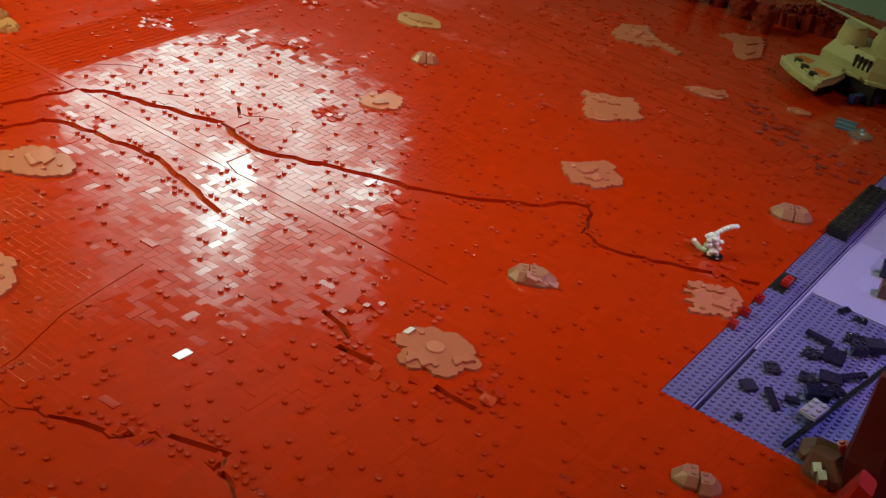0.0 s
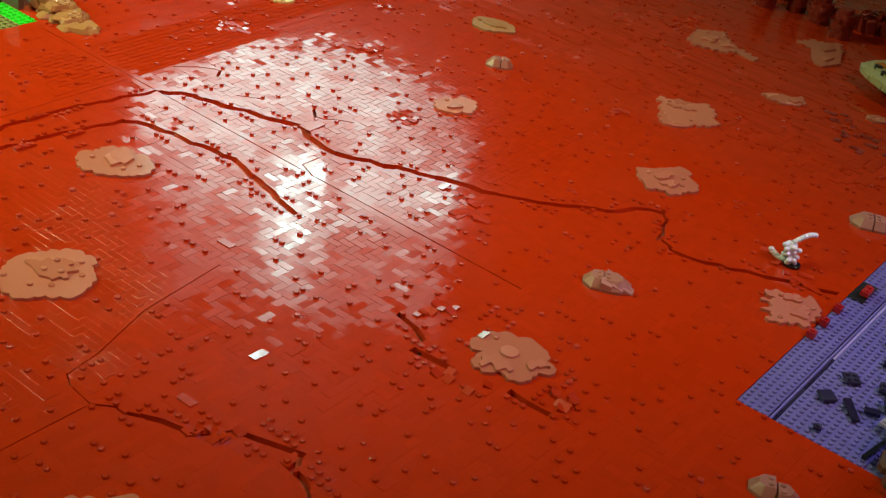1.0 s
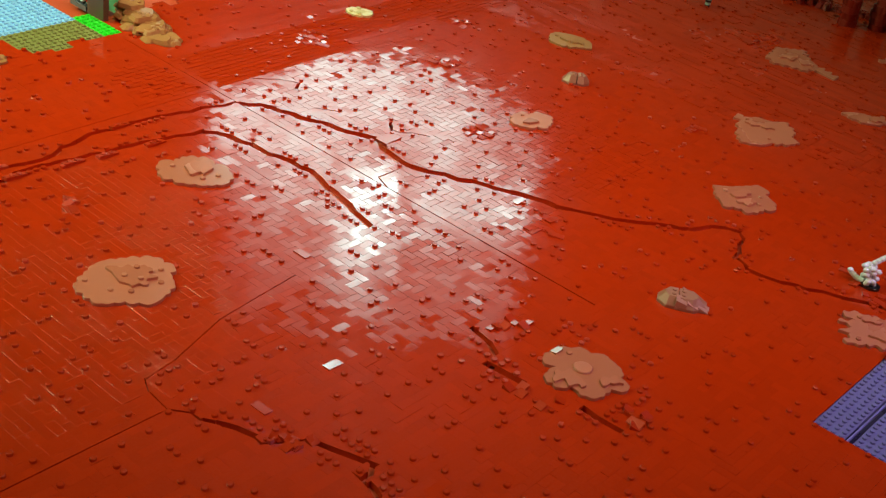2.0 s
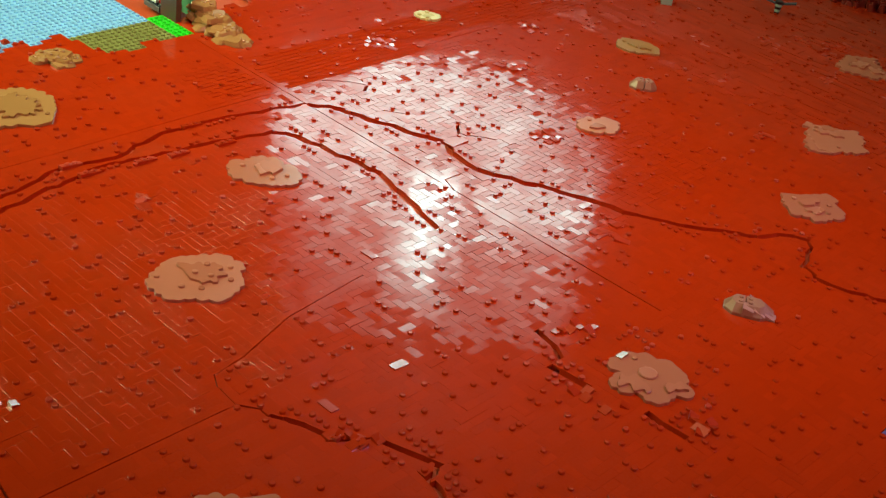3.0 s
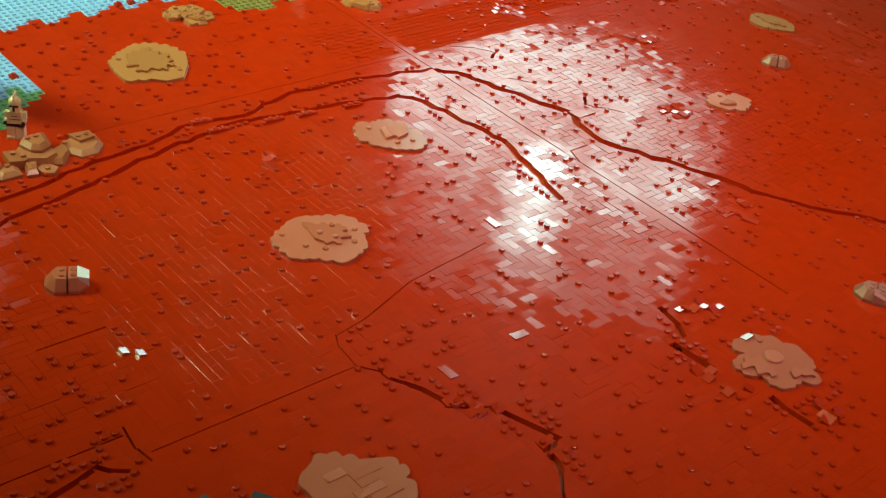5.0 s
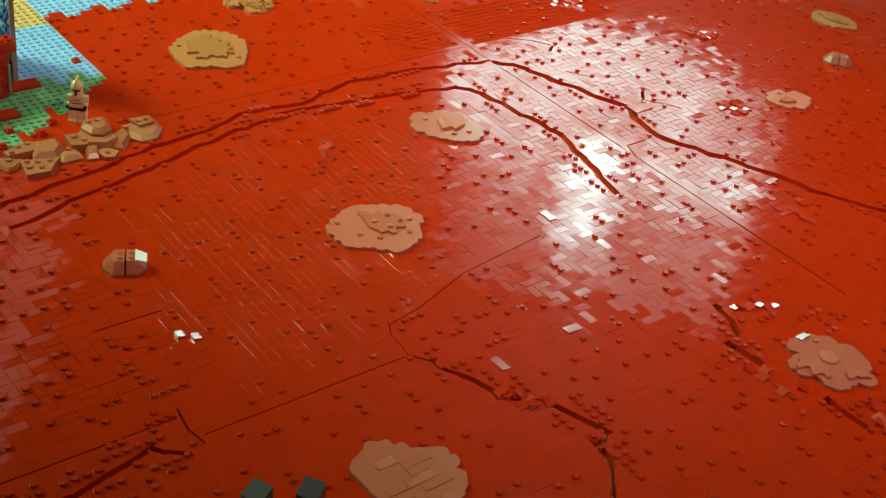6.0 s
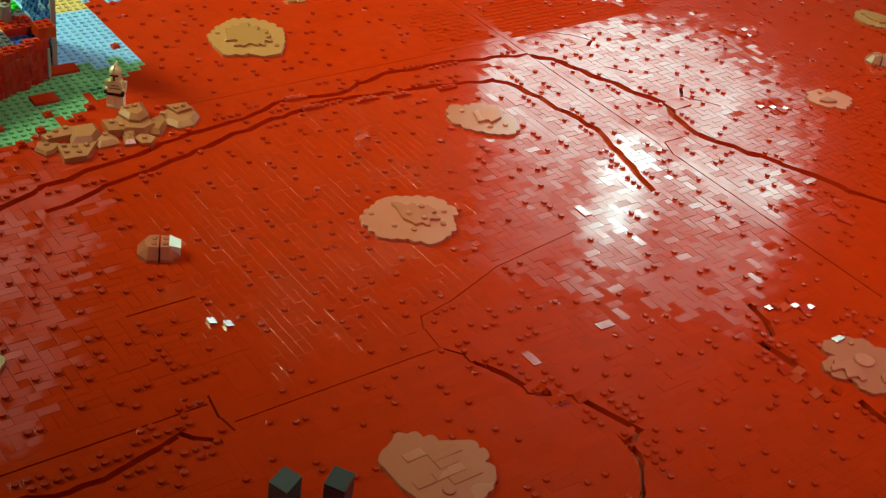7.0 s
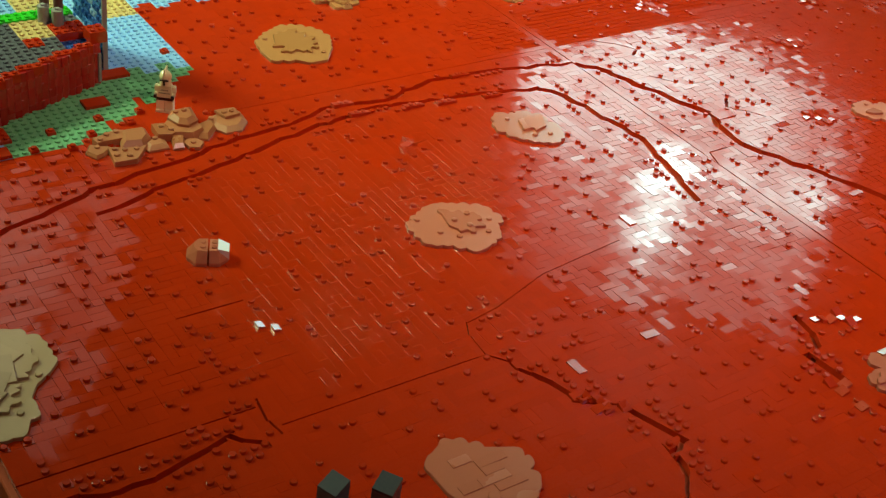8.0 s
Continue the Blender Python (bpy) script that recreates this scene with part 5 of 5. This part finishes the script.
def round_plate(x, y, z, material, label, r=0.0038):
    bm = bmesh.new()
    box_into(bm, -r, -r, 0, r, r, PLATE)
    stud_into(bm, 0, 0, PLATE)
    ob = tagged(part("small_plate", bm, material), label, "plate", "red single plates on the grass and water")
    ob.location = (x, y, z)


for x, y in ((-0.439, -0.136), (-0.417, -0.150), (-0.427, -0.110), (-0.433, -0.181), (-0.401, -0.174), (-0.406, -0.205), (-0.442, -0.094), (-0.540, -0.021),
             (-0.680, 0.166), (-0.689, 0.187), (-0.665, 0.181), (-0.655, 0.150), (-0.655, 0.166)):
    round_plate(grid_x(x) + S / 2, grid_x(y) + S / 2, 0.0002, M_RED, "single red plate on the studded plates")
for x, y, nx, ny in ((-0.520, -0.104, 2, 4), (-0.472, -0.136, 2, 3), (-0.416, -0.256, 2, 4), (-0.445, -0.235, 3, 2)):
    o = tagged(part("red_plate", plate_bm(nx, ny, PLATE, studs=nx == 3), M_RED), "flat red plate at the fortress's foot", "plate")
    o.location = (grid_x(x), grid_x(y), 0.0004)

fort = thing("fortress", "dark red brick fortress with a studded deck and blue waterfall wall", "fortress")
WALL_H = 0.0425
rk = random.Random(31)
BRICK_MESH = []
for h in (0.0088, 0.0104):
    bm = bmesh.new()
    prism_into(bm, [(0.00008, -0.008), (S - 0.00008, -0.008), (S - 0.00008, -0.0010), (S * 0.80, -0.0002), (S * 0.62, 0.0), (S * 0.38, 0.0), (S * 0.20, -0.0002), (0.00008, -0.0010)], 0, h - 0.0001, 0.0004)
    BRICK_MESH.append(mesh_of("brick", bm, M_FORT))
for k in range(34):
    z, course = -0.001, 0
    while z < WALL_H - 0.004:
        h = 0.0088
        o = new("brick", BRICK_MESH[0])
        o.parent = fort
        o.matrix_world = Matrix.Translation((FX, FY, 0)) @ pose(0, 0, 0, 0, 0, FT) @ Matrix.Translation((k * S, rk.uniform(-0.0004, 0.0002), z))
        z += h
bm = bmesh.new()
box_into(bm, 0.002, 0.0003, 0.004, 0.0052, 0.002, 0.034)
o = part("bar", bm, M_LGREY, fort, "light grey upright bar")
o.matrix_world = Matrix.Translation((FX, FY, 0)) @ pose(0, 0, 0, 0, 0, FT)


def deck_here(x, y):
    d = (x - FX) * FV[0] + (y - FY) * FV[1]
    if d > -0.002 or y > -0.092 or x < -0.70 or y < -0.33:
        return ""
    if d > -0.0095:
        return "rim"
    if -0.572 < x < -0.525 and -0.165 < y < -0.134:
        return "tan"
    if -0.581 < x < -0.572:
        return "green"
    if x < -0.581:
        return "tan" if y > -0.15 else "azure"
    if x > -0.556 and y > -0.134:
        return "pool" if x > -0.532 else "rim"
    if -0.172 < y < -0.15 and -0.53 < x < -0.515:
        return "rim"
    return "grey"


for kind_, mat, label, z in (("rim", M_RED, "red rim plates", 0.0445), ("tan", M_PALE, "pale tan deck plates", 0.043), ("green", M_BRIGHT, "bright green strip", 0.045), ("azure", M_CYAN, "azure deck plates", 0.043),
                             ("grey", M_GREY, "dark grey deck plates", 0.043), ("pool", M_BLUE, "blue pool floor", 0.036)):
    o = studded("deck_" + kind_, label, "", grid_x(-0.70), grid_x(-0.328), 30, 28, z, mat, skip=lambda x, y, k=kind_: deck_here(x, y) != k, h=0.008)
    o.parent = fort
rf = random.Random(9)
for row in range(15):
    cuts = [-0.602, -0.586, -0.570, -0.554, -0.538, -0.522] if row % 2 else [-0.602, -0.594, -0.578, -0.562, -0.546, -0.530, -0.522]
    for xa, xb in zip(cuts, cuts[1:]):
        bm = bmesh.new()
        box_into(bm, xa + 0.0001, -0.091, row * BRICK, xb - 0.0001, -0.0885, (row + 1) * BRICK - 0.0002, 0.0005)
        for q in range(round((xb - xa) / S)):
            b2 = bmesh.new()
            stud_into(b2, 0, 0, 0, 8, r=0.0027)
            bmesh.ops.transform(b2, matrix=Matrix.Translation((xa + (q + 0.5) * S, -0.091, (row + 0.5) * BRICK)) @ pose(0, 0, 0, 90, 0, 0), verts=b2.verts)
            tmp = bpy.data.meshes.new("tmp")
            b2.to_mesh(tmp)
            b2.free()
            bm.from_mesh(tmp)
            bpy.data.meshes.remove(tmp)
        o = part("brick", bm, M_WATER[rf.randrange(3)], fort)
        o.location = (0, rf.uniform(-0.001, 0.001), 0.0)
bm = bmesh.new()
box_into(bm, -0.5218, -0.0928, 0.0, -0.5200, -0.0880, 0.145)
part("corner_post", bm, M_LGREY, fort, "light grey corner post")
for x, y in ((-0.562, -0.135), (-0.549, -0.126)):
    bm = bmesh.new()
    prism_into(bm, round_pts(x, y, 0.0056, 0.0056, 20), 0.043, 0.060, 0.0005)
    stud_into(bm, x, y, 0.060)
    part("post", bm, M_LGREY, fort, "light grey round post")
    bm = bmesh.new()
    prism_into(bm, round_pts(x - 0.008, y + 0.004, 0.0045, 0.0045, 16), 0.043, 0.072, 0.0005)
    part("barrel", bm, M_BROWN, fort, "brown round brick")
bm = bmesh.new()
box_into(bm, -0.5185, -0.1125, 0.043, -0.5012, -0.0955, 0.0545)
for i in range(2):
    for j in range(2):
        stud_into(bm, -0.514 + i * S, -0.108 + j * S, 0.0545)
part("corner_plate", bm, M_RED, fort)

# ---- armoured toy figure: one plain mesh ----
def toy_figure(x, y, turn, z=0.0):
    bm = bmesh.new()
    dark = []
    def add(x0, y0, z0, x1, y1, z1, black=False, c=0.0006):
        n0 = len(bm.faces)
        box_into(bm, x0, y0, z0, x1, y1, z1, c)
        bm.faces.ensure_lookup_table()
        if black:
            dark.extend(range(n0, len(bm.faces)))
    add(-0.0078, -0.004, 0, -0.0003, 0.004, 0.0125)
    add(0.0003, -0.004, 0, 0.0078, 0.004, 0.0125)
    add(-0.0078, -0.0055, 0, -0.0003, -0.004, 0.003)
    add(0.0003, -0.0055, 0, 0.0078, -0.004, 0.003)
    add(-0.0079, -0.0042, 0.0125, 0.0079, 0.0042, 0.0155, True)
    lo, hi = [], []
    for sx, sy in ((-1, -1), (1, -1), (1, 1), (-1, 1)):
        lo.append(bm.verts.new((sx * 0.0078, sy * 0.004, 0.0155)))
        hi.append(bm.verts.new((sx * 0.0056, sy * 0.0036, 0.0275)))
    for i in range(4):
        bm.faces.new((lo[i], lo[(i + 1) % 4], hi[(i + 1) % 4], hi[i]))
    bm.faces.new(hi)
    for sx in (-1, 1):
        a, b = sorted((sx * 0.0062, sx * 0.0098))
        add(a, -0.002, 0.0195, b, 0.0025, 0.0270, c=0.001)
        add(a + 0.0003, -0.0055, 0.0170, b - 0.0003, 0.0005, 0.0205, c=0.0008)
        add(a + 0.0004, -0.0078, 0.0160, b - 0.0004, -0.0055, 0.0192, True)
    prism_into(bm, round_pts(0, 0, 0.0054, 0.0056, 16), 0.0275, 0.0365, 0.0012)
    n0 = len(bm.faces)
    bmesh.ops.create_uvsphere(bm, u_segments=16, v_segments=8, radius=0.0059, matrix=Matrix.Translation((0, 0, 0.0362)))
    add(-0.0006, -0.0056, 0.0385, 0.0006, 0.005, 0.0452, c=0.0003)
    add(-0.0040, -0.0062, 0.0335, 0.0040, -0.0050, 0.0348, True, c=0.0002)
    add(-0.0009, -0.0063, 0.0290, 0.0009, -0.0050, 0.0335, True, c=0.0002)
    add(-0.0050, -0.0045, 0.0200, 0.0050, -0.0040, 0.0204, True, c=0.0001)
    add(-0.0036, -0.0043, 0.0230, 0.0036, -0.0038, 0.0233, True, c=0.0001)
    me = mesh_of("toy_figure", bm, M_GOLD)
    me.materials.append(M_BLACK)
    for i in dark:
        me.polygons[i].material_index = 1
    ob = tagged(new("toy_figure", me), "small cream plastic toy figure in helmet and armour", "figure")
    ob.matrix_world = pose(x, y, z, 0, 0, turn)


toy_figure(-0.431, -0.068, 52, 0.0)

# ---- dark stack behind the gold rock ----
M_UMBER = plastic("umber_plastic", (0.10, 0.045, 0.035), 0.3)
for nx, ny, h, x, y, z, m in ((4, 1, BRICK * 5, -0.653, 0.393, 0.0, M_UMBER), (3, 3, BRICK * 3, -0.650, 0.420, 0.0, M_GREEN), (4, 2, PLATE * 2, -0.688, 0.393, 0.0, M_GREY), (4, 1, PLATE, -0.690, 0.397, PLATE * 2, M_BLACK),
                              (3, 1, PLATE, -0.688, 0.394, PLATE * 3, M_WHITE), (2, 2, BRICK * 2, -0.672, 0.410, 0.0, M_BLACK), (2, 1, PLATE, -0.672, 0.398, PLATE * 3, M_REDLIT), (4, 4, BRICK * 2, -0.706, 0.412, 0, M_GREY)):
    loose_brick(nx, ny, h, x, y, z, 0, m, "plain brick in a dark stack behind the golden rock", 0, "brick", "dark bricks behind the rock")

# ---- grey posts beside the nougat mound ----
for x, y, tr in ((0.104, -0.200, 20), (0.119, -0.171, 32)):
    post = thing("grey_post", "dark grey square brick post standing on red tiles", "post", (x, y, 0), tr, group="grey posts")
    for k in range(5):
        bm = bmesh.new()
        box_into(bm, -0.007, -0.007, k * 0.009, 0.007, 0.007, (k + 1) * 0.009 - 0.0001, 0.0003)
        part("brick", bm, M_BLACK if k < 2 else M_GREY, post)
    bm = bmesh.new()
    p = [bm.verts.new(q) for q in ((-0.007, -0.007, 0), (0.007, -0.007, 0), (0.007, 0.007, 0), (-0.007, 0.007, 0), (-0.007, -0.007, 0.002), (0.007, -0.007, 0.002), (0.007, 0.007, 0.0055), (-0.007, 0.007, 0.0055))]
    for f in ((3, 2, 1, 0), (4, 5, 6, 7), (0, 1, 5, 4), (1, 2, 6, 5), (2, 3, 7, 6), (3, 0, 4, 7)):
        bm.faces.new([p[i] for i in f])
    o = part("slope", bm, M_GREY, post)
    o.location = (0, 0, 5 * 0.009)

# ---- toy tank at the far corner ----
tank = thing("toy_tank", "cream brick-built hover tank with orange marks and a long gun", "tank", (0.165, 1.146, 0.012), -12)
tank.scale = (0.9, 0.9, 0.9)
fan = [(-0.052, 0.055), (-0.056, 0.030), (-0.045, 0.012), (-0.020, -0.004), (0.010, -0.016), (0.038, -0.024), (0.041, 0.020), (0.034, 0.070), (-0.020, 0.085)]


def fan_plate(name, scale, z0, z1, m, label="", dx=0.0, dy=0.0):
    bm = bmesh.new()
    prism_into(bm, [(x * scale + dx, 0.03 + (y - 0.03) * scale + dy) for x, y in fan], z0, z1, 0.0006)
    return part(name, bm, m, tank, label)


fan_plate("nose_plate", 1.0, 0.0120, 0.0152, M_TANK)
fan_plate("nose_plate", 0.94, 0.0153, 0.0185, M_TANK)
nose = fan_plate("nose_cover", 0.84, 0.0186, 0.0222, M_TANK, "", 0.004, 0.006)
fan_plate("nose_keel", 0.70, 0.0, 0.0120, M_BLACK, "black underside", 0.008, 0.012)
for k, ((xa, ya), (xb, yb)) in enumerate(zip(fan[1:5], fan[2:6])):
    bm = bmesh.new()
    L = math.hypot(xb - xa, yb - ya)
    box_into(bm, 0.001, -0.003, 0.008, L - 0.001, 0.004, 0.0155)
    o = part("lip", bm, M_TANK, tank)
    o.location, o.rotation_euler = (xa, ya, 0), (0, 0, math.atan2(yb - ya, xb - xa))
for x, y in ((-0.026, 0.022), (-0.007, 0.010), (0.014, 0.000)):
    bm = bmesh.new()
    prism_into(bm, round_pts(x, y, 0.0066, 0.0056, 16), 0.0185, 0.0240)
    part("gun_port", bm, M_BLACK, nose, "round black gun port")
for x, y, a in ((-0.024, 0.036, 0.013), (0.017, 0.017, 0.015)):
    bm = bmesh.new()
    prism_into(bm, [(x - a, y - 0.007), (x + a, y - 0.011), (x + a * 0.9, y + 0.009), (x - a * 0.7, y + 0.008)], 0.0222, 0.0230)
    part("mark", bm, M_ORANGE, nose, "orange printed mark")
bm = bmesh.new()
prism_into(bm, [(-0.02, 0.070), (0.066, 0.066), (0.14, 0.112), (0.10, 0.17), (-0.01, 0.14)], 0.022, 0.056, shrink=0.84)
hull = part("hull", bm, M_TANK, tank)
bm = bmesh.new()
prism_into(bm, [(-0.024, 0.066), (0.070, 0.061), (0.144, 0.110), (0.10, 0.174), (-0.014, 0.144)], 0.017, 0.0219, 0.0006)
part("skirt_plate", bm, M_TANK, tank)
for x0, y0, x1, y1 in ((0.002, 0.052, 0.030, 0.060), (0.036, 0.054, 0.060, 0.0605)):
    bm = bmesh.new()
    box_into(bm, x0, y0, 0.022, x1, y1, 0.027)
    part("step", bm, M_TANK, tank)
bm = bmesh.new()
prism_into(bm, round_pts(0.008, 0.096, 0.022, 0.022, 28), 0.050, 0.080, shrink=0.80)
turret = part("turret", bm, M_TANK, tank)
bm = bmesh.new()
prism_into(bm, round_pts(0.008, 0.096, 0.0225, 0.0225, 28), 0.046, 0.050, 0.0005)
part("turret_ring", bm, M_TANK, turret)
bm = bmesh.new()
prism_into(bm, round_pts(0.008, 0.096, 0.018, 0.018, 24), 0.080, 0.0835, 0.001)
part("hatch", bm, M_TANK, turret)
for k in range(4):
    bm = bmesh.new()
    box_into(bm, 0.036 + k * 0.008, 0.066, 0.032, 0.0396 + k * 0.008, 0.073, 0.050)
    part("vent", bm, M_BLACK, hull, "dark vent slot")
for x, y in ((0.004, 0.078), (0.028, 0.077), (0.088, 0.090)):
    bm = bmesh.new()
    prism_into(bm, round_pts(x, y, 0.003, 0.003, 12), 0.055, 0.0575, 0.0004)
    part("knob", bm, M_BLACK, hull, "small black knob")
bm = bmesh.new()
bmesh.ops.create_cone(bm, cap_ends=True, segments=12, radius1=0.0032, radius2=0.0024, depth=0.07, matrix=Matrix.Translation((0.022, 0.105, 0.083)) @ Euler((0, math.radians(-90), math.radians(-8))).to_matrix().to_4x4())
gun = part("gun", bm, M_TANK, tank)
bm = bmesh.new()
bmesh.ops.create_cone(bm, cap_ends=True, segments=12, radius1=0.0022, radius2=0.0016, depth=0.06, matrix=Matrix.Translation((-0.042, 0.114, 0.083)) @ Euler((0, math.radians(-90), math.radians(-8))).to_matrix().to_4x4())
part("barrel", bm, M_LGREY, gun, "light grey barrel")
bm = bmesh.new()
bmesh.ops.create_cone(bm, cap_ends=True, segments=12, radius1=0.003, radius2=0.003, depth=0.006, matrix=Matrix.Translation((-0.074, 0.1185, 0.083)) @ Euler((0, math.radians(-90), math.radians(-8))).to_matrix().to_4x4())
part("muzzle", bm, M_TANK, gun)
bm = bmesh.new()
prism_into(bm, round_pts(0.06, 0.108, 0.024, 0.020, 10), 0.055, 0.090, shrink=0.74)
part("gun_house", bm, M_TANK, tank)
for k in range(3):
    bm = bmesh.new()
    prism_into(bm, round_pts(0.055 + 0.008 * k, 0.108, 0.0045, 0.0045, 12), 0.090, 0.094, 0.0005)
    part("cap", bm, M_TANK, tank)
bm = bmesh.new()
box_into(bm, -0.01, 0.06, -0.012, 0.085, 0.13, 0.0169)
part("base", bm, M_BLACK, tank)

# ---- small things before the tank ----
grille = thing("grille_plate", "blue-grey grille plate of slats on the ground", "grille", (0.242, 1.075, 0), 12)
for k in range(6):
    bm = bmesh.new()
    box_into(bm, 0, k * 0.0056, 0, 0.026, k * 0.0056 + 0.0036, PLATE)
    part("slat", bm, M_STEEL, grille)
dish = thing("clear_dish", "clear round dish with a crystal knob in its middle", "dish", (0.276, 1.080, 0))
bm = bmesh.new()
prism_into(bm, round_pts(0, 0, 0.016, 0.016, 28), 0, 0.0030, 0.0012)
part("dish_plate", bm, M_CLEAR, dish)
bm = bmesh.new()
bmesh.ops.create_icosphere(bm, subdivisions=1, radius=0.0055, matrix=Matrix.Translation((0, 0, 0.007)))
part("crystal", bm, M_CLEAR, dish)
droid = thing("fallen_robot", "blue and white toy robot lying before the tank", "robot", (0.222, 1.205, 0.004), -20)
for x0, y0, z0, x1, y1, z1, m, nm in ((-0.024, -0.004, 0.004, 0.0, 0.000, 0.010, M_WHITE, "arm"), (-0.024, 0.008, 0.004, 0.0, 0.012, 0.010, M_WHITE, "arm"), (0, -0.006, 0, 0.026, 0.014, 0.012, M_NAVY, "body"),
                                      (0.016, -0.034, 0, 0.026, -0.006, 0.010, M_NAVY, "leg"), (0.027, -0.006, 0.002, 0.038, 0.006, 0.012, M_NAVY, "head")):
    bm = bmesh.new()
    box_into(bm, x0, y0, z0, x1, y1, z1, 0.001)
    part(nm, bm, m, droid)

# ---- ridge of dark red rock along the far edge ----
for k, (x, y, rx, ry, H, n_) in enumerate(((0.090, 1.405, 0.055, 0.022, 0.046, 40), (0.000, 1.405, 0.030, 0.014, 0.012, 14), (-0.090, 1.390, 0.045, 0.014, 0.010, 14), (-0.19, 1.36, 0.05, 0.02, 0.022, 18), (-0.30, 1.34, 0.05, 0.02, 0.022, 18))):
    rock_heap(x, y, rx, ry, H, 20, 200 + k, M_DARKRED, "dark red rocky ridge of slopes at the far edge", n_ * 4, 0.50)
for x, y, h, r0 in ((-0.088, 1.328, 0.062, 0.0125), (-0.052, 1.356, 0.058, 0.0130), (-0.010, 1.348, 0.040, 0.0160), (0.037, 1.318, 0.044, 0.0150)):
    spire = thing("rock_spire", "dark red rock spire of stacked round bricks", "rock", (x, y, 0), 0, group="rock spires")
    for k in range(6):
        bm = bmesh.new()
        r = r0 * (1.0, 0.92, 0.98, 1.02, 0.95, 0.72)[k]
        prism_into(bm, lobed(0.001 * math.sin(k * 2.1), 0.001 * math.cos(k * 1.7), r, r, 0.5 * k, k + int(1000 * x), 7, 0.10, 28), k * h / 6, (k + 1) * h / 6, 0.0003)
        part("round_brick", bm, M_DARKRED, spire)
bm = bmesh.new()
box_into(bm, X_MIN - 0.2, 1.60, -0.3, 1.6, 1.63, 0.40)
tagged(part("back_panel", bm, M_BACK), "plain grey panel behind the display", "panel", kind="structure")

# ---- dark red ship and brown rocks by the lavender plates ----
ship = thing("dark_red_ship", "tall dark red brick hull leaning over brown wedges", "ship", (0.50, 0.40, 0.0), 0)
for x, y, L, W, H, m, tilt, nm in ((0.020, 0.020, 0.040, 0.075, 0.105, M_SHIP, -9, "hull"), (0.036, 0.058, 0.050, 0.080, 0.135, M_SHIP, -6, "hull"), (0.014, -0.044, 0.024, 0.036, 0.040, M_FORT, 7, "fin"),
                                   (-0.030, 0.010, 0.030, 0.026, 0.016, M_BROWN, 12, "wedge"), (-0.014, -0.008, 0.034, 0.026, 0.022, M_BROWN, -14, "wedge")):
    bm = slope_block(L, W, H, random.Random(int(1000 * x) + 7), 0.6)
    o = part(nm, bm, m, ship)
    o.location, o.rotation_euler = (x, y, 0), (0, math.radians(tilt), math.radians(tilt))
for x, y, z in ((-0.0205, -0.023, 0.014), (-0.0140, -0.028, 0.013)):
    bm = bmesh.new()
    box_into(bm, -0.0035, -0.0045, -0.004, 0.0035, 0.0045, 0.004, 0.0005)
    o = part("pale_brick", bm, M_LGREY, ship, "small pale grey brick")
    o.matrix_local = pose(x, y, z, 18, -14, 30)
for x, y, z, r in ((-0.006, 0.050, 0.016, 0.0045), (-0.004, 0.030, 0.022, 0.0042), (-0.008, 0.026, 0.012, 0.004), (-0.016, 0.034, 0.006, 0.005)):
    bm = bmesh.new()
    prism_into(bm, round_pts(0, 0, r, r, 14), -0.006, 0.004, 0.0006)
    stud_into(bm, 0, 0, 0.004, 10)
    o = part("round_brick", bm, M_FORT, ship)
    o.matrix_local = pose(x, y, z, 10, -25, 0)

# ---- small things standing on the far plain ----
clear = thing("clear_post", "pale green translucent block standing on the plain", "post", (-0.356, 1.058, 0), 40)
for k in range(2):
    bm = bmesh.new()
    box_into(bm, -0.0078, -0.0078, k * BRICK, 0.0078, 0.0078, (k + 1) * BRICK - 0.0001, 0.0004)
    part("brick", bm, M_MINT, clear)
bug = thing("winged_robot", "small dark winged toy robot with a ringed body", "robot", (-0.246, 1.185, 0), 40)
for k in range(5):
    bm = bmesh.new()
    prism_into(bm, round_pts(0, 0, 0.0035 + 0.0006 * k, 0.0035 + 0.0006 * k, 14), 0.004 * k, 0.004 * k + 0.0038, 0.0005)
    part("ring", bm, M_MINT if k % 2 else M_BLACK, bug)
for sx in (-1, 1):
    bm = bmesh.new()
    prism_into(bm, [(0.003, -0.003), (0.024, -0.006), (0.026, 0.0), (0.003, 0.003)], 0, 0.0022, 0.0004)
    o = part("wing", bm, M_GREY, bug)
    o.matrix_local = pose(0, 0, 0.014, 0, -12, 0 if sx > 0 else 180)
